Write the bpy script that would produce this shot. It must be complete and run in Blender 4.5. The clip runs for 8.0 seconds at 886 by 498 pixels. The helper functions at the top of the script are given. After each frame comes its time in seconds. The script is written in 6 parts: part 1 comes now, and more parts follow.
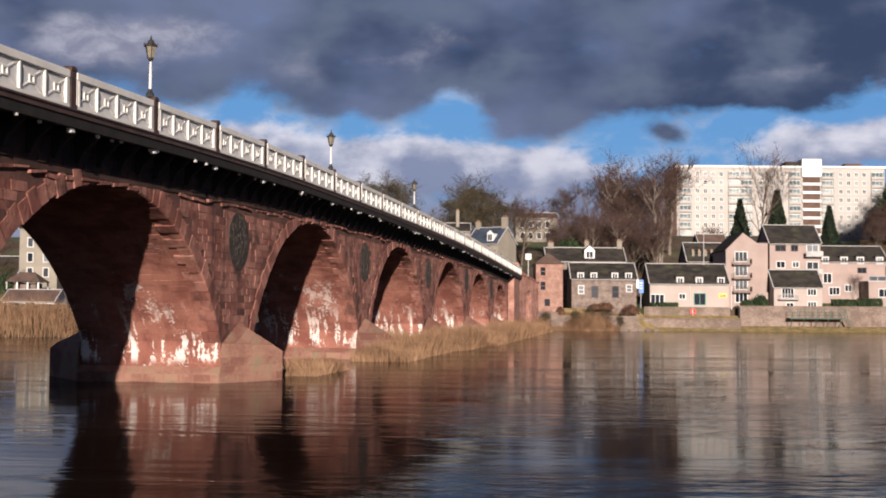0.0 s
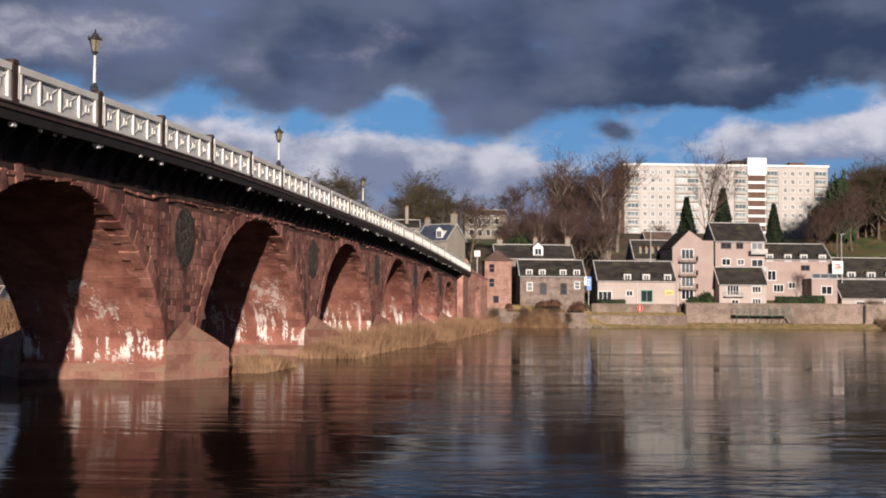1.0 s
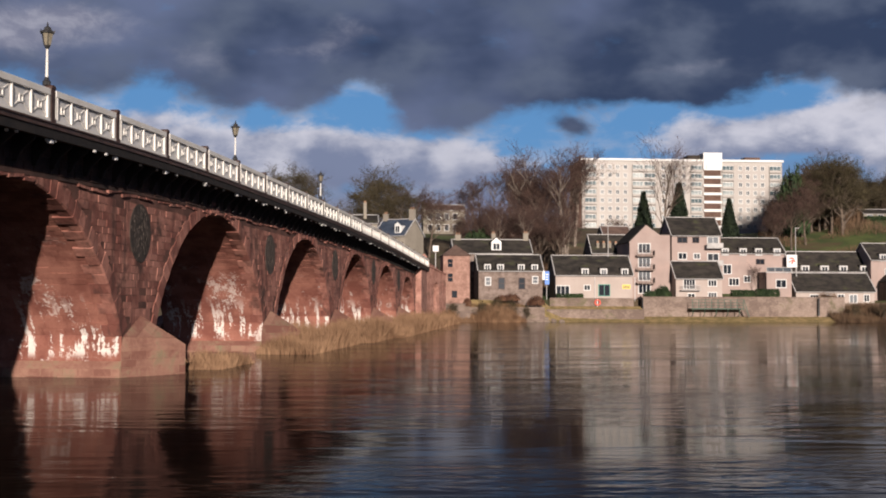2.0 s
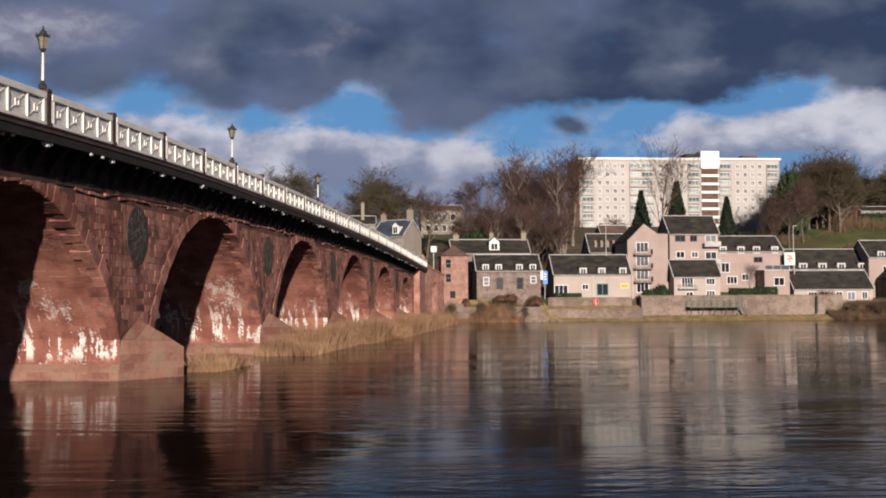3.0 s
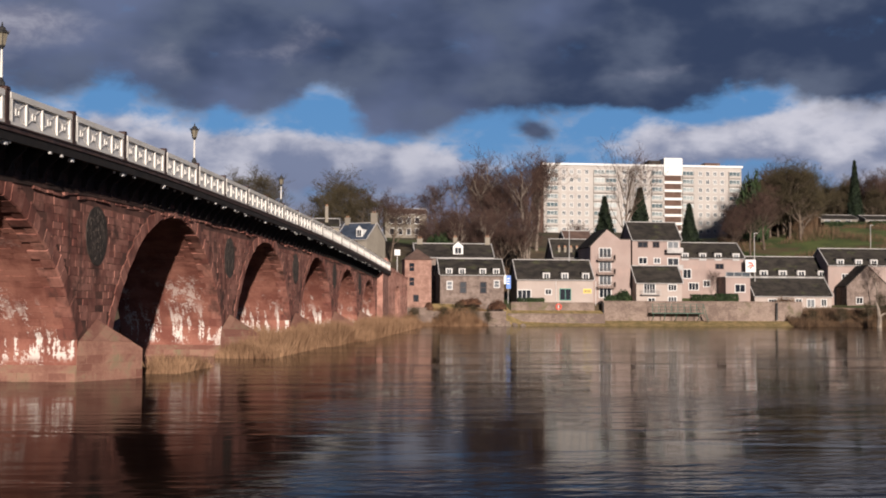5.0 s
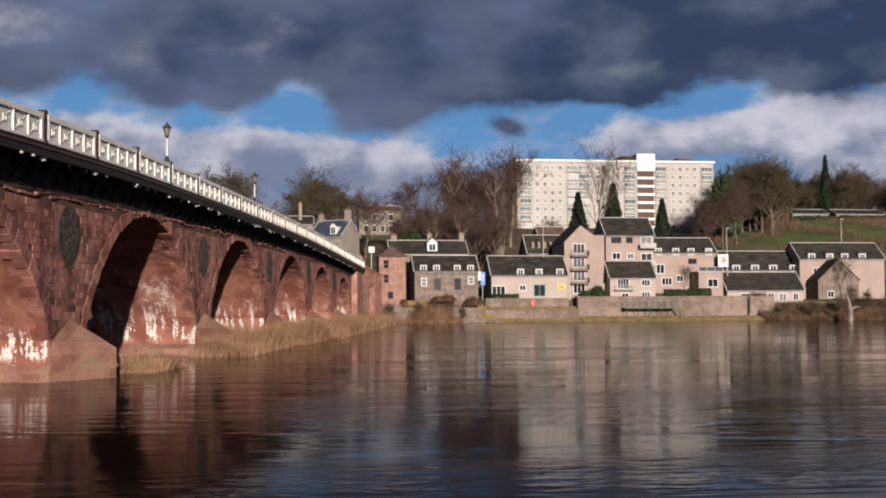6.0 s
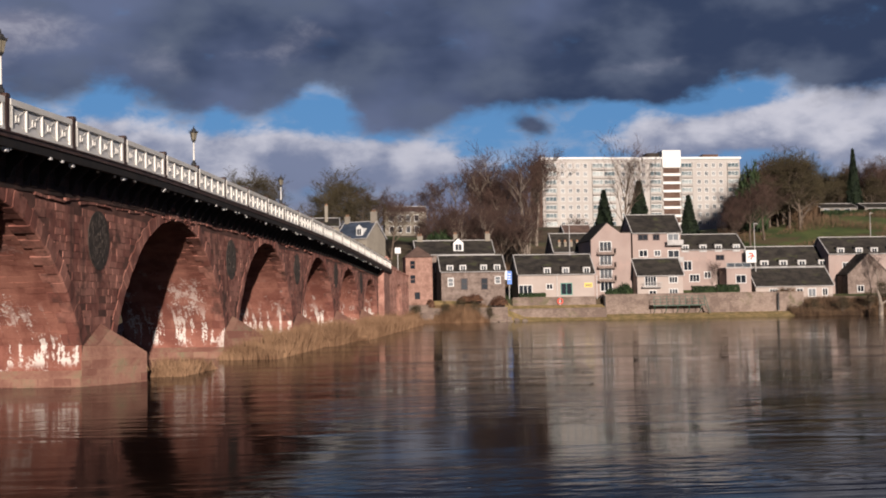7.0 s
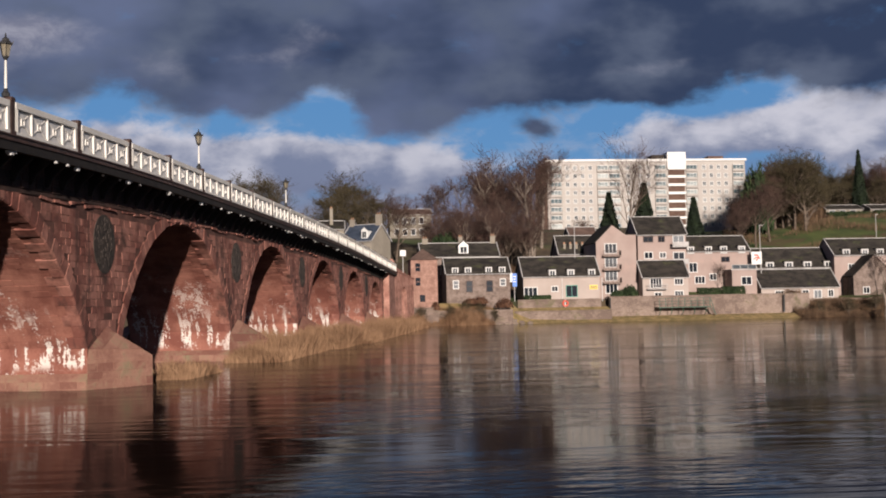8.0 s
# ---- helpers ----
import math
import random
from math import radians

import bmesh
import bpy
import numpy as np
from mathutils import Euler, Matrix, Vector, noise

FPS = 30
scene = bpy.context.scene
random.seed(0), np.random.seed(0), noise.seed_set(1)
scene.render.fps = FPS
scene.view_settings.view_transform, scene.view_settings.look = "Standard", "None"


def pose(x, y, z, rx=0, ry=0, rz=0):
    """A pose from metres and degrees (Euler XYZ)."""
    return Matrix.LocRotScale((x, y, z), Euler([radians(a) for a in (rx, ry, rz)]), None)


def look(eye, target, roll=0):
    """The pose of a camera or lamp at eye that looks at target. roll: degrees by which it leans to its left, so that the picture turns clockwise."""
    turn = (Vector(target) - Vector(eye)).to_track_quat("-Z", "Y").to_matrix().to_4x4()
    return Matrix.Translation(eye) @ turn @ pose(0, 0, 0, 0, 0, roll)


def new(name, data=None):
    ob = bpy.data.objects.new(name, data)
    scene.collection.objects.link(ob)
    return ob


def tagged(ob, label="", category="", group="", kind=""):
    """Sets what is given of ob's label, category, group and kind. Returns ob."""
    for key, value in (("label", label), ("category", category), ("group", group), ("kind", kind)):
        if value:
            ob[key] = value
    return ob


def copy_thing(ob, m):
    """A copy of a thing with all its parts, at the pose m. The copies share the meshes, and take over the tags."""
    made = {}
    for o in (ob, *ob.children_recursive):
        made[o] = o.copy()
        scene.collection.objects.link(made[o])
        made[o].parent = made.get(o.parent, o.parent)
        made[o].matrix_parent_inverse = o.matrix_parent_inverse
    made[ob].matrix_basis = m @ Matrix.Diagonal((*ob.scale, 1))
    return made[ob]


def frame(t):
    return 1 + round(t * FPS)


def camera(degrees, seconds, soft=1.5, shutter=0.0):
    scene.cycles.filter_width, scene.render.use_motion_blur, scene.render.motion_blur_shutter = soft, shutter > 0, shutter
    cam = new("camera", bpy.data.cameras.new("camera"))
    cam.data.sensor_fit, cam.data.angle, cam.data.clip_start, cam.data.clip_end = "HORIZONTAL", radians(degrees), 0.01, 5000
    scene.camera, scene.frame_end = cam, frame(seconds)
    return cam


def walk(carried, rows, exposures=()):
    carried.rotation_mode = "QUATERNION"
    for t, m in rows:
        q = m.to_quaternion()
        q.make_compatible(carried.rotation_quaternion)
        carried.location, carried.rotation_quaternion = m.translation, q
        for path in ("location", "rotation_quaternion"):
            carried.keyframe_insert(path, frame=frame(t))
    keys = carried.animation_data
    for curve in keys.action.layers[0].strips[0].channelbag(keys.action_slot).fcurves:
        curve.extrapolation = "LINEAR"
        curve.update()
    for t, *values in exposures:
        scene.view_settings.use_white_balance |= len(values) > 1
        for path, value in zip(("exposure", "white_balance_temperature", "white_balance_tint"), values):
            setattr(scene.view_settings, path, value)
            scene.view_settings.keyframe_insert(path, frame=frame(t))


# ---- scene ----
cam = camera(41.86, 8.0, soft=1.9)
EYE = 4.1
ROWS = [
    (0, 0.000, 0.000, 0.000, 0.000, 2.900, -0.400),
    (0.5, 0.032, -0.014, 0.005, -1.399, 2.818, -0.354),
    (1, 0.078, -0.009, 0.003, -2.502, 2.757, -0.430),
    (1.5, 0.106, -0.004, 0.003, -3.680, 2.627, -0.099),
    (1.7, 0.115, 0.000, 0.000, -4.158, 2.563, -0.245),
    (2.2, 0.126, 0.002, -0.000, -4.681, 2.514, -0.023),
    (2.8, 0.140, 0.000, 0.000, -4.585, 2.501, 0.333),
    (3, 0.149, -0.006, -0.002, -4.612, 2.546, 0.308),
    (3.5, 0.158, -0.007, -0.003, -4.658, 2.707, 0.552),
    (4, 0.184, 0.003, 0.001, -4.890, 2.783, 0.467),
    (4.5, 0.241, 0.044, -0.012, -5.485, 2.740, 0.072),
    (5, 0.273, 0.045, -0.007, -6.401, 2.728, -0.233),
    (5.2, 0.290, 0.000, 0.000, -6.743, 2.695, -0.220),
    (5.6, 0.271, -0.012, 0.002, -7.423, 2.637, -0.062),
    (5.95, 0.230, -0.006, 0.002, -7.683, 2.570, 0.215),
    (6.3, 0.200, 0.000, 0.000, -7.185, 2.550, 0.476),
    (6.5, 0.173, 0.005, -0.005, -6.602, 2.596, 0.868),
    (7, 0.150, -0.010, 0.006, -6.356, 2.580, 1.000),
    (7.5, 0.172, -0.003, 0.007, -6.241, 2.668, 1.000),
    (8, 0.158, -0.006, 0.002, -6.096, 2.709, 1.143),
]
walk(cam, [(t, pose(x, y, EYE + z, 90 + pitch, roll, yaw)) for t, x, y, z, yaw, pitch, roll in ROWS], exposures=[(0.0, 0.74, 6300, 12), (1.0, 0.56, 6300, 12), (3.0, 0.47, 6300, 12), (8.0, 0.41, 6300, 12)])

# ---- world, sun, exposure ----
SUN_EL, SUN_AZ = radians(14.0), radians(174.8)      # azimuth clockwise from +y
SUN_DIR = Vector((math.sin(SUN_AZ) * math.cos(SUN_EL), math.cos(SUN_AZ) * math.cos(SUN_EL), math.sin(SUN_EL)))
scene.view_settings.exposure = 0.0


class Nodes:
    """Short hand for building a node tree."""

    def __init__(self, tree):
        self.t, self.l = tree, tree.links
        tree.nodes.clear()

    def n(self, kind, ins=None, operation=None, data_type=None, interpolation_type=None):
        node = self.t.nodes.new(kind)
        if operation:
            node.operation = operation
        if data_type:
            node.data_type = data_type
        if interpolation_type:
            node.interpolation_type = interpolation_type
        for key, value in (ins or {}).items():
            if isinstance(value, bpy.types.NodeSocket):
                self.l.new(value, node.inputs[key])
            else:
                node.inputs[key].default_value = value
        return node

    def math(self, op, a, b=0.0, c=0.0):
        return self.n("ShaderNodeMath", {0: a, 1: b, 2: c}, operation=op).outputs[0]

    def mix(self, f, a, b, kind="RGBA"):
        node = self.n("ShaderNodeMix", data_type=kind)
        i = (0, 6, 7) if kind == "RGBA" else (0, 2, 3)
        for k, v in zip(i, (f, a, b)):
            if isinstance(v, bpy.types.NodeSocket):
                self.l.new(v, node.inputs[k])
            else:
                node.inputs[k].default_value = v
        return node.outputs[2 if kind == "RGBA" else 0]

    def ramp(self, f, lo, hi, a=0.0, b=1.0, smooth=True):
        return self.n("ShaderNodeMapRange", {0: f, 1: lo, 2: hi, 3: a, 4: b}, interpolation_type="SMOOTHSTEP" if smooth else "LINEAR").outputs[0]


def rgb(r, g, b):
    return (r, g, b, 1.0)


def build_world():
    w = bpy.data.worlds.new("sky")
    scene.world = w
    w.use_nodes = True
    k = Nodes(w.node_tree)
    geo = k.n("ShaderNodeTexCoord").outputs["Generated"]
    sep = k.n("ShaderNodeSeparateXYZ", {0: geo})
    x, y, z = sep.outputs
    az = k.math("ARCTAN2", x, y)
    el = k.math("ARCSINE", z)
    sky = k.n("ShaderNodeTexSky")
    sky.sky_type, sky.sun_disc, sky.sun_elevation, sky.sun_rotation = "NISHITA", False, SUN_EL, SUN_AZ
    sky.air_density, sky.dust_density, sky.ozone_density = 1.0, 0.3, 2.0
    # cloud coordinates, a little stretched sideways as clouds seen at a low angle are
    flat = k.n("ShaderNodeCombineXYZ", {0: k.math("MULTIPLY", az, 6.0), 1: k.math("MULTIPLY", el, 10.5), 2: 0.3}).outputs[0]
    warp = k.n("ShaderNodeTexNoise", {"Vector": flat, "Scale": 1.7, "Detail": 6.0, "Roughness": 0.55})
    wsep = k.n("ShaderNodeSeparateXYZ", {0: warp.outputs["Color"]})
    az2 = k.math("ADD", az, k.math("MULTIPLY", k.math("SUBTRACT", wsep.outputs[0], 0.5), 0.07))
    el2 = k.math("ADD", el, k.math("MULTIPLY", k.math("SUBTRACT", wsep.outputs[1], 0.5), 0.04))
    fine = k.n("ShaderNodeTexNoise", {"Vector": flat, "Scale": 2.4, "Detail": 6.0, "Roughness": 0.47}).outputs["Fac"]
    wisp = k.n("ShaderNodeTexNoise", {"Vector": flat, "Scale": 4.5, "Detail": 7.0, "Roughness": 0.62, "Distortion": 0.3}).outputs["Fac"]
    broad = k.n("ShaderNodeTexNoise", {"Vector": flat, "Scale": 0.9, "Detail": 4.0, "Roughness": 0.5}).outputs["Fac"]

    def mass(a, e, ra, re, gain=1.0):
        """A soft cloud mass at azimuth a and elevation e (radians)."""
        da = k.math("DIVIDE", k.math("SUBTRACT", az2, a), ra)
        de = k.math("DIVIDE", k.math("SUBTRACT", el2, e), re)
        r2 = k.math("ADD", k.math("MULTIPLY", da, da), k.math("MULTIPLY", de, de))
        return k.math("MULTIPLY", k.math("EXPONENT", k.math("MULTIPLY", r2, -1.0)), gain)

    def total(items):
        acc = items[0]
        for it in items[1:]:
            acc = k.math("ADD", acc, it)
        return acc

    # bright cumulus bank low in the sky
    bank = total([mass(-0.10, 0.122, 0.08, 0.023, 1.1), mass(0.01, 0.122, 0.08, 0.023, 1.1), mass(-0.19, 0.124, 0.07, 0.024), mass(-0.30, 0.128, 0.10, 0.035), mass(0.10, 0.112, 0.05, 0.018, 0.7),
                  mass(0.29, 0.134, 0.045, 0.024, 0.75), mass(0.365, 0.140, 0.06, 0.024, 0.95), mass(0.46, 0.136, 0.07, 0.028, 0.9), mass(0.56, 0.14, 0.08, 0.04), mass(-0.6, 0.13, 0.2, 0.05), mass(0.75, 0.12, 0.2, 0.05)])
    bank = k.math("ADD", bank, k.math("MULTIPLY", k.math("SUBTRACT", fine, 0.5), 1.0))
    bank = k.math("ADD", bank, k.math("MULTIPLY", k.math("SUBTRACT", wisp, 0.5), 0.8))
    bank_f = k.ramp(bank, 0.25, 0.74)
    # the dark deck above
    deck = total([k.ramp(el2, 0.158, 0.203), mass(0.076, 0.163, 0.050, 0.022, 0.95), mass(0.134, 0.174, 0.065, 0.020, 0.75), mass(-0.075, 0.172, 0.060, 0.017, 0.65), mass(0.193, 0.1485, 0.016, 0.009, 0.75),
                  mass(0.006, 0.174, 0.020, 0.016, -0.75), mass(0.375, 0.176, 0.034, 0.010, -0.6), mass(0.29, 0.178, 0.08, 0.014, 0.8), mass(0.455, 0.176, 0.034, 0.022, 0.9), mass(0.53, 0.185, 0.05, 0.03, 0.6), mass(0.25, 0.186, 0.06, 0.012, 0.3), mass(-0.24, 0.176, 0.05, 0.012, 0.3)])
    deck = k.math("ADD", deck, k.math("MULTIPLY", k.math("SUBTRACT", fine, 0.5), 0.9))
    deck = k.math("ADD", deck, k.math("MULTIPLY", k.math("SUBTRACT", wisp, 0.5), 0.9))
    deck_f = k.ramp(deck, 0.15, 0.85)
    # lit parts of the deck
    lit = total([mass(-0.236, 0.224, 0.070, 0.020, 0.95), mass(-0.30, 0.212, 0.06, 0.022, 0.95), mass(0.000, 0.224, 0.040, 0.016, 0.5), mass(-0.05, 0.214, 0.05, 0.014, 0.45), mass(0.30, 0.196, 0.09, 0.008, 0.35), mass(-0.12, 0.20, 0.05, 0.012, 0.35)])
    lit = k.math("ADD", lit, k.math("MULTIPLY", k.math("SUBTRACT", fine, 0.5), 0.9))
    lit_f = k.ramp(k.math("ADD", lit, k.math("MULTIPLY", k.math("SUBTRACT", wisp, 0.5), 0.5)), 0.25, 1.1)
    haze_f = k.ramp(el2, 0.122, 0.082)

    blue = k.n("ShaderNodeVectorMath", {0: sky.outputs[0], 3: 0.085}, operation="SCALE").outputs[0]
    blue = k.mix(0.75, blue, rgb(0.09, 0.30, 0.66))
    deck_c = k.mix(k.ramp(k.math("SUBTRACT", broad, k.ramp(az, 0.06, 0.34, -0.05, 0.20)), 0.35, 0.68), rgb(0.046, 0.068, 0.132), rgb(0.16, 0.195, 0.315))
    deck_c = k.mix(k.ramp(fine, 0.40, 0.75), deck_c, rgb(0.135, 0.165, 0.24))
    deck_c = k.mix(lit_f, deck_c, k.mix(k.ramp(wisp, 0.35, 0.65), rgb(0.24, 0.25, 0.34), rgb(0.42, 0.42, 0.50)))
    deck_c = k.mix(k.ramp(el, 0.25, 0.45), deck_c, k.mix(k.ramp(broad, 0.3, 0.7), rgb(0.022, 0.030, 0.064), rgb(0.052, 0.066, 0.125)))
    bank_c = k.mix(k.ramp(k.math("ADD", fine, k.math("ADD", k.ramp(el2, 0.09, 0.16, -0.14, 0.12), k.math("MULTIPLY", k.math("SUBTRACT", wisp, 0.5), 0.35))), 0.36, 0.72), rgb(0.24, 0.28, 0.41), rgb(0.74, 0.73, 0.80))
    low_c = k.mix(k.ramp(fine, 0.3, 0.7), rgb(0.19, 0.22, 0.34), rgb(0.36, 0.38, 0.48))
    veil = k.math("MULTIPLY", k.ramp(k.math("ADD", wisp, k.math("MULTIPLY", k.math("SUBTRACT", fine, 0.5), 1.2)), 0.42, 0.75), 0.6)
    c = k.mix(veil, blue, rgb(0.42, 0.50, 0.66))
    c = k.mix(bank_f, c, bank_c)
    c = k.mix(haze_f, c, low_c)
    c = k.mix(deck_f, c, deck_c)
    bg = k.n("ShaderNodeBackground", {0: c, 1: 0.60})
    k.n("ShaderNodeOutputWorld", {0: bg.outputs[0]})


build_world()
sun = new("sun", bpy.data.lights.new("sun", "SUN"))
sun.data.energy, sun.data.angle, sun.data.color = 5.0, radians(0.6), (1.0, 0.87, 0.74)
sun.matrix_world = look((0, 0, 0), -SUN_DIR)


# ---- materials ----
def surface(name, a, b, scale=1.0, rough=0.8, bump=0.2, fine=12.0, metal=0.0, stretch=(1, 1, 1), spot=None, spot_size=(0.55, 0.7), spot_scale=0.3, per_piece=0.0, spec=0.4, fine_mix=0.35, cells=0.0, streak=0.0):
    """A weathered surface: two colours mixed by broad noise, fine grain on top, optional stains."""
    m = bpy.data.materials.new(name)
    m.use_nodes = True
    k = Nodes(m.node_tree)
    co = k.n("ShaderNodeTexCoord").outputs["Object"]
    co = k.n("ShaderNodeMapping", {0: co, 3: stretch}).outputs[0]
    big = k.n("ShaderNodeTexNoise", {"Vector": co, "Scale": scale, "Detail": 5.0, "Roughness": 0.6}).outputs["Fac"]
    small = k.n("ShaderNodeTexNoise", {"Vector": co, "Scale": fine * scale, "Detail": 4.0, "Roughness": 0.7}).outputs["Fac"]
    f = k.ramp(big, 0.32, 0.68)
    f = k.math("ADD", f, k.math("MULTIPLY", k.math("SUBTRACT", small, 0.5), fine_mix * 2))
    if per_piece:
        rnd = k.n("ShaderNodeObjectInfo").outputs["Random"]
        isl = k.n("ShaderNodeNewGeometry").outputs["Random Per Island"]
        f = k.math("ADD", f, k.math("MULTIPLY", k.math("SUBTRACT", k.math("FRACT", k.math("ADD", rnd, isl)), 0.5), per_piece * 2))
    joint = None
    if cells:
        cs = k.n("ShaderNodeMapping", {0: co, 3: (cells, cells, cells * 1.9)}).outputs[0]
        vo = k.n("ShaderNodeTexVoronoi", {"Vector": cs, "Scale": 1.0})
        f = k.math("ADD", f, k.math("MULTIPLY", k.math("SUBTRACT", k.n("ShaderNodeSeparateXYZ", {0: vo.outputs["Color"]}).outputs[0], 0.5), 0.35))
        joint = k.ramp(vo.outputs["Distance"], 0.42, 0.62)
    f = k.n("ShaderNodeClamp", {0: f}).outputs[0]
    c = k.mix(f, rgb(*a), rgb(*b))
    if joint:
        c = k.mix(k.math("MULTIPLY", joint, 0.18), c, rgb(a[0] * 0.55, a[1] * 0.55, a[2] * 0.55))
    if spot:
        s = k.n("ShaderNodeTexNoise", {"Vector": co, "Scale": spot_scale, "Detail": 6.0, "Roughness": 0.65}).outputs["Fac"]
        c = k.mix(k.ramp(s, *spot_size), c, rgb(*spot))
    if streak:
        sv = k.n("ShaderNodeMapping", {0: co, 3: (1.1, 1.1, 0.14)}).outputs[0]
        sn = k.n("ShaderNodeTexNoise", {"Vector": sv, "Scale": 1.0, "Detail": 6.0, "Roughness": 0.65}).outputs["Fac"]
        c = k.mix(k.math("MULTIPLY", k.ramp(sn, 0.50, 0.66), streak), c, rgb(0.030, 0.017, 0.014))
        c = k.mix(k.math("MULTIPLY", k.ramp(sn, 0.40, 0.26), streak * 0.5), c, rgb(b[0] * 1.25, b[1] * 1.35, b[2] * 1.4))
    bs = k.n("ShaderNodeBsdfPrincipled", {"Base Color": c, "Roughness": rough, "Metallic": metal, "Specular IOR Level": spec})
    if bump:
        h = k.math("ADD", big, k.math("MULTIPLY", small, 0.5))
        k.l.new(k.n("ShaderNodeBump", {"Height": h, "Strength": bump, "Distance": 0.1}).outputs[0], bs.inputs["Normal"])
    k.n("ShaderNodeOutputMaterial", {0: bs.outputs[0]})
    return m


def lime_stained(name, a, b):
    """Sandstone of the arch soffits, with white lime washed out of the joints in runs low on the walls."""
    m = bpy.data.materials.new(name)
    m.use_nodes = True
    k = Nodes(m.node_tree)
    co = k.n("ShaderNodeTexCoord").outputs["Object"]
    sep = k.n("ShaderNodeSeparateXYZ", {0: co})
    big = k.n("ShaderNodeTexNoise", {"Vector": co, "Scale": 0.6, "Detail": 5.0, "Roughness": 0.6}).outputs["Fac"]
    small = k.n("ShaderNodeTexNoise", {"Vector": co, "Scale": 6.0, "Detail": 4.0, "Roughness": 0.7}).outputs["Fac"]
    isl = k.n("ShaderNodeNewGeometry").outputs["Random Per Island"]
    rnd = k.n("ShaderNodeObjectInfo").outputs["Random"]
    piece = k.math("SUBTRACT", k.math("FRACT", k.math("ADD", isl, rnd)), 0.5)
    f = k.math("ADD", k.math("ADD", k.ramp(big, 0.32, 0.68), k.math("SUBTRACT", small, 0.5)), k.math("MULTIPLY", piece, 0.45))
    c = k.mix(k.n("ShaderNodeClamp", {0: f}).outputs[0], rgb(*a), rgb(*b))
    runs = k.n("ShaderNodeMapping", {0: co, 3: (0.3, 2.1, 0.26)}).outputs[0]
    r1 = k.n("ShaderNodeTexNoise", {"Vector": runs, "Scale": 1.0, "Detail": 5.0, "Roughness": 0.6}).outputs["Fac"]
    blot = k.n("ShaderNodeTexNoise", {"Vector": co, "Scale": 0.5, "Detail": 5.0, "Roughness": 0.65}).outputs["Fac"]
    band = k.math("MULTIPLY", k.ramp(sep.outputs[2], 0.9, 1.4), k.ramp(sep.outputs[2], 4.6, 2.2))
    high = k.math("MULTIPLY", k.ramp(sep.outputs[2], 7.8, 4.0), 0.62)
    amount = k.math("MULTIPLY", k.ramp(k.math("ADD", k.math("ADD", r1, k.math("MULTIPLY", k.math("SUBTRACT", small, 0.5), 0.4)), k.math("MULTIPLY", k.math("SUBTRACT", blot, 0.5), 0.6)), 0.535, 0.575), band)
    amount2 = k.math("MULTIPLY", k.ramp(k.math("ADD", blot, k.math("MULTIPLY", k.math("SUBTRACT", small, 0.5), 0.5)), 0.60, 0.65), high)
    lime = k.math("MAXIMUM", amount, amount2)
    c = k.mix(lime, c, k.mix(small, rgb(0.46, 0.39, 0.35), rgb(0.70, 0.64, 0.59)))
    h = k.math("ADD", big, k.math("MULTIPLY", small, 0.5))
    bump = k.n("ShaderNodeBump", {"Height": h, "Strength": 0.5, "Distance": 0.1}).outputs[0]
    bs = k.n("ShaderNodeBsdfPrincipled", {"Base Color": c, "Roughness": 0.9, "Normal": bump})
    k.n("ShaderNodeOutputMaterial", {0: bs.outputs[0]})
    return m


def water_material():
    m = bpy.data.materials.new("river_water")
    m.use_nodes = True
    k = Nodes(m.node_tree)
    co = k.n("ShaderNodeTexCoord").outputs["Object"]
    near = k.n("ShaderNodeMapping", {0: co, 3: (0.7, 2.0, 1)}).outputs[0]
    wide = k.n("ShaderNodeMapping", {0: co, 3: (0.03, 0.17, 1)}).outputs[0]
    swell = k.n("ShaderNodeMapping", {0: co, 3: (0.10, 0.42, 1)}).outputs[0]
    a = k.n("ShaderNodeTexNoise", {"Vector": near, "Scale": 1.0, "Detail": 2.5, "Roughness": 0.5, "Distortion": 0.5}).outputs["Fac"]
    b = k.n("ShaderNodeTexNoise", {"Vector": wide, "Scale": 1.0, "Detail": 3.0, "Roughness": 0.5, "Distortion": 0.8}).outputs["Fac"]
    c2 = k.n("ShaderNodeTexNoise", {"Vector": swell, "Scale": 1.0, "Detail": 2.0, "Roughness": 0.5, "Distortion": 1.2}).outputs["Fac"]
    patch = k.ramp(b, 0.45, 0.60, 0.15, 1.3)
    strips = k.n("ShaderNodeMapping", {0: co, 3: (0.016, 0.16, 1)}).outputs[0]
    d = k.n("ShaderNodeTexNoise", {"Vector": strips, "Scale": 1.0, "Detail": 5.0, "Roughness": 0.6, "Distortion": 0.6}).outputs["Fac"]
    strip_f = k.ramp(d, 0.50, 0.62)
    patch = k.math("ADD", patch, k.math("MULTIPLY", strip_f, 0.6))
    h = k.math("ADD", k.math("MULTIPLY", a, patch), k.math("MULTIPLY", c2, 0.8))
    bm = k.n("ShaderNodeBump", {"Height": h, "Strength": 0.095, "Distance": 0.2}).outputs[0]
    c = k.mix(k.ramp(b, 0.4, 0.6), rgb(0.007, 0.0045, 0.0035), rgb(0.012, 0.008, 0.006))
    bs = k.n("ShaderNodeBsdfPrincipled", {"Base Color": c, "Roughness": k.ramp(d, 0.46, 0.66, 0.07, 0.125), "IOR": 1.085, "Normal": bm})
    k.n("ShaderNodeOutputMaterial", {0: bs.outputs[0]})
    return m


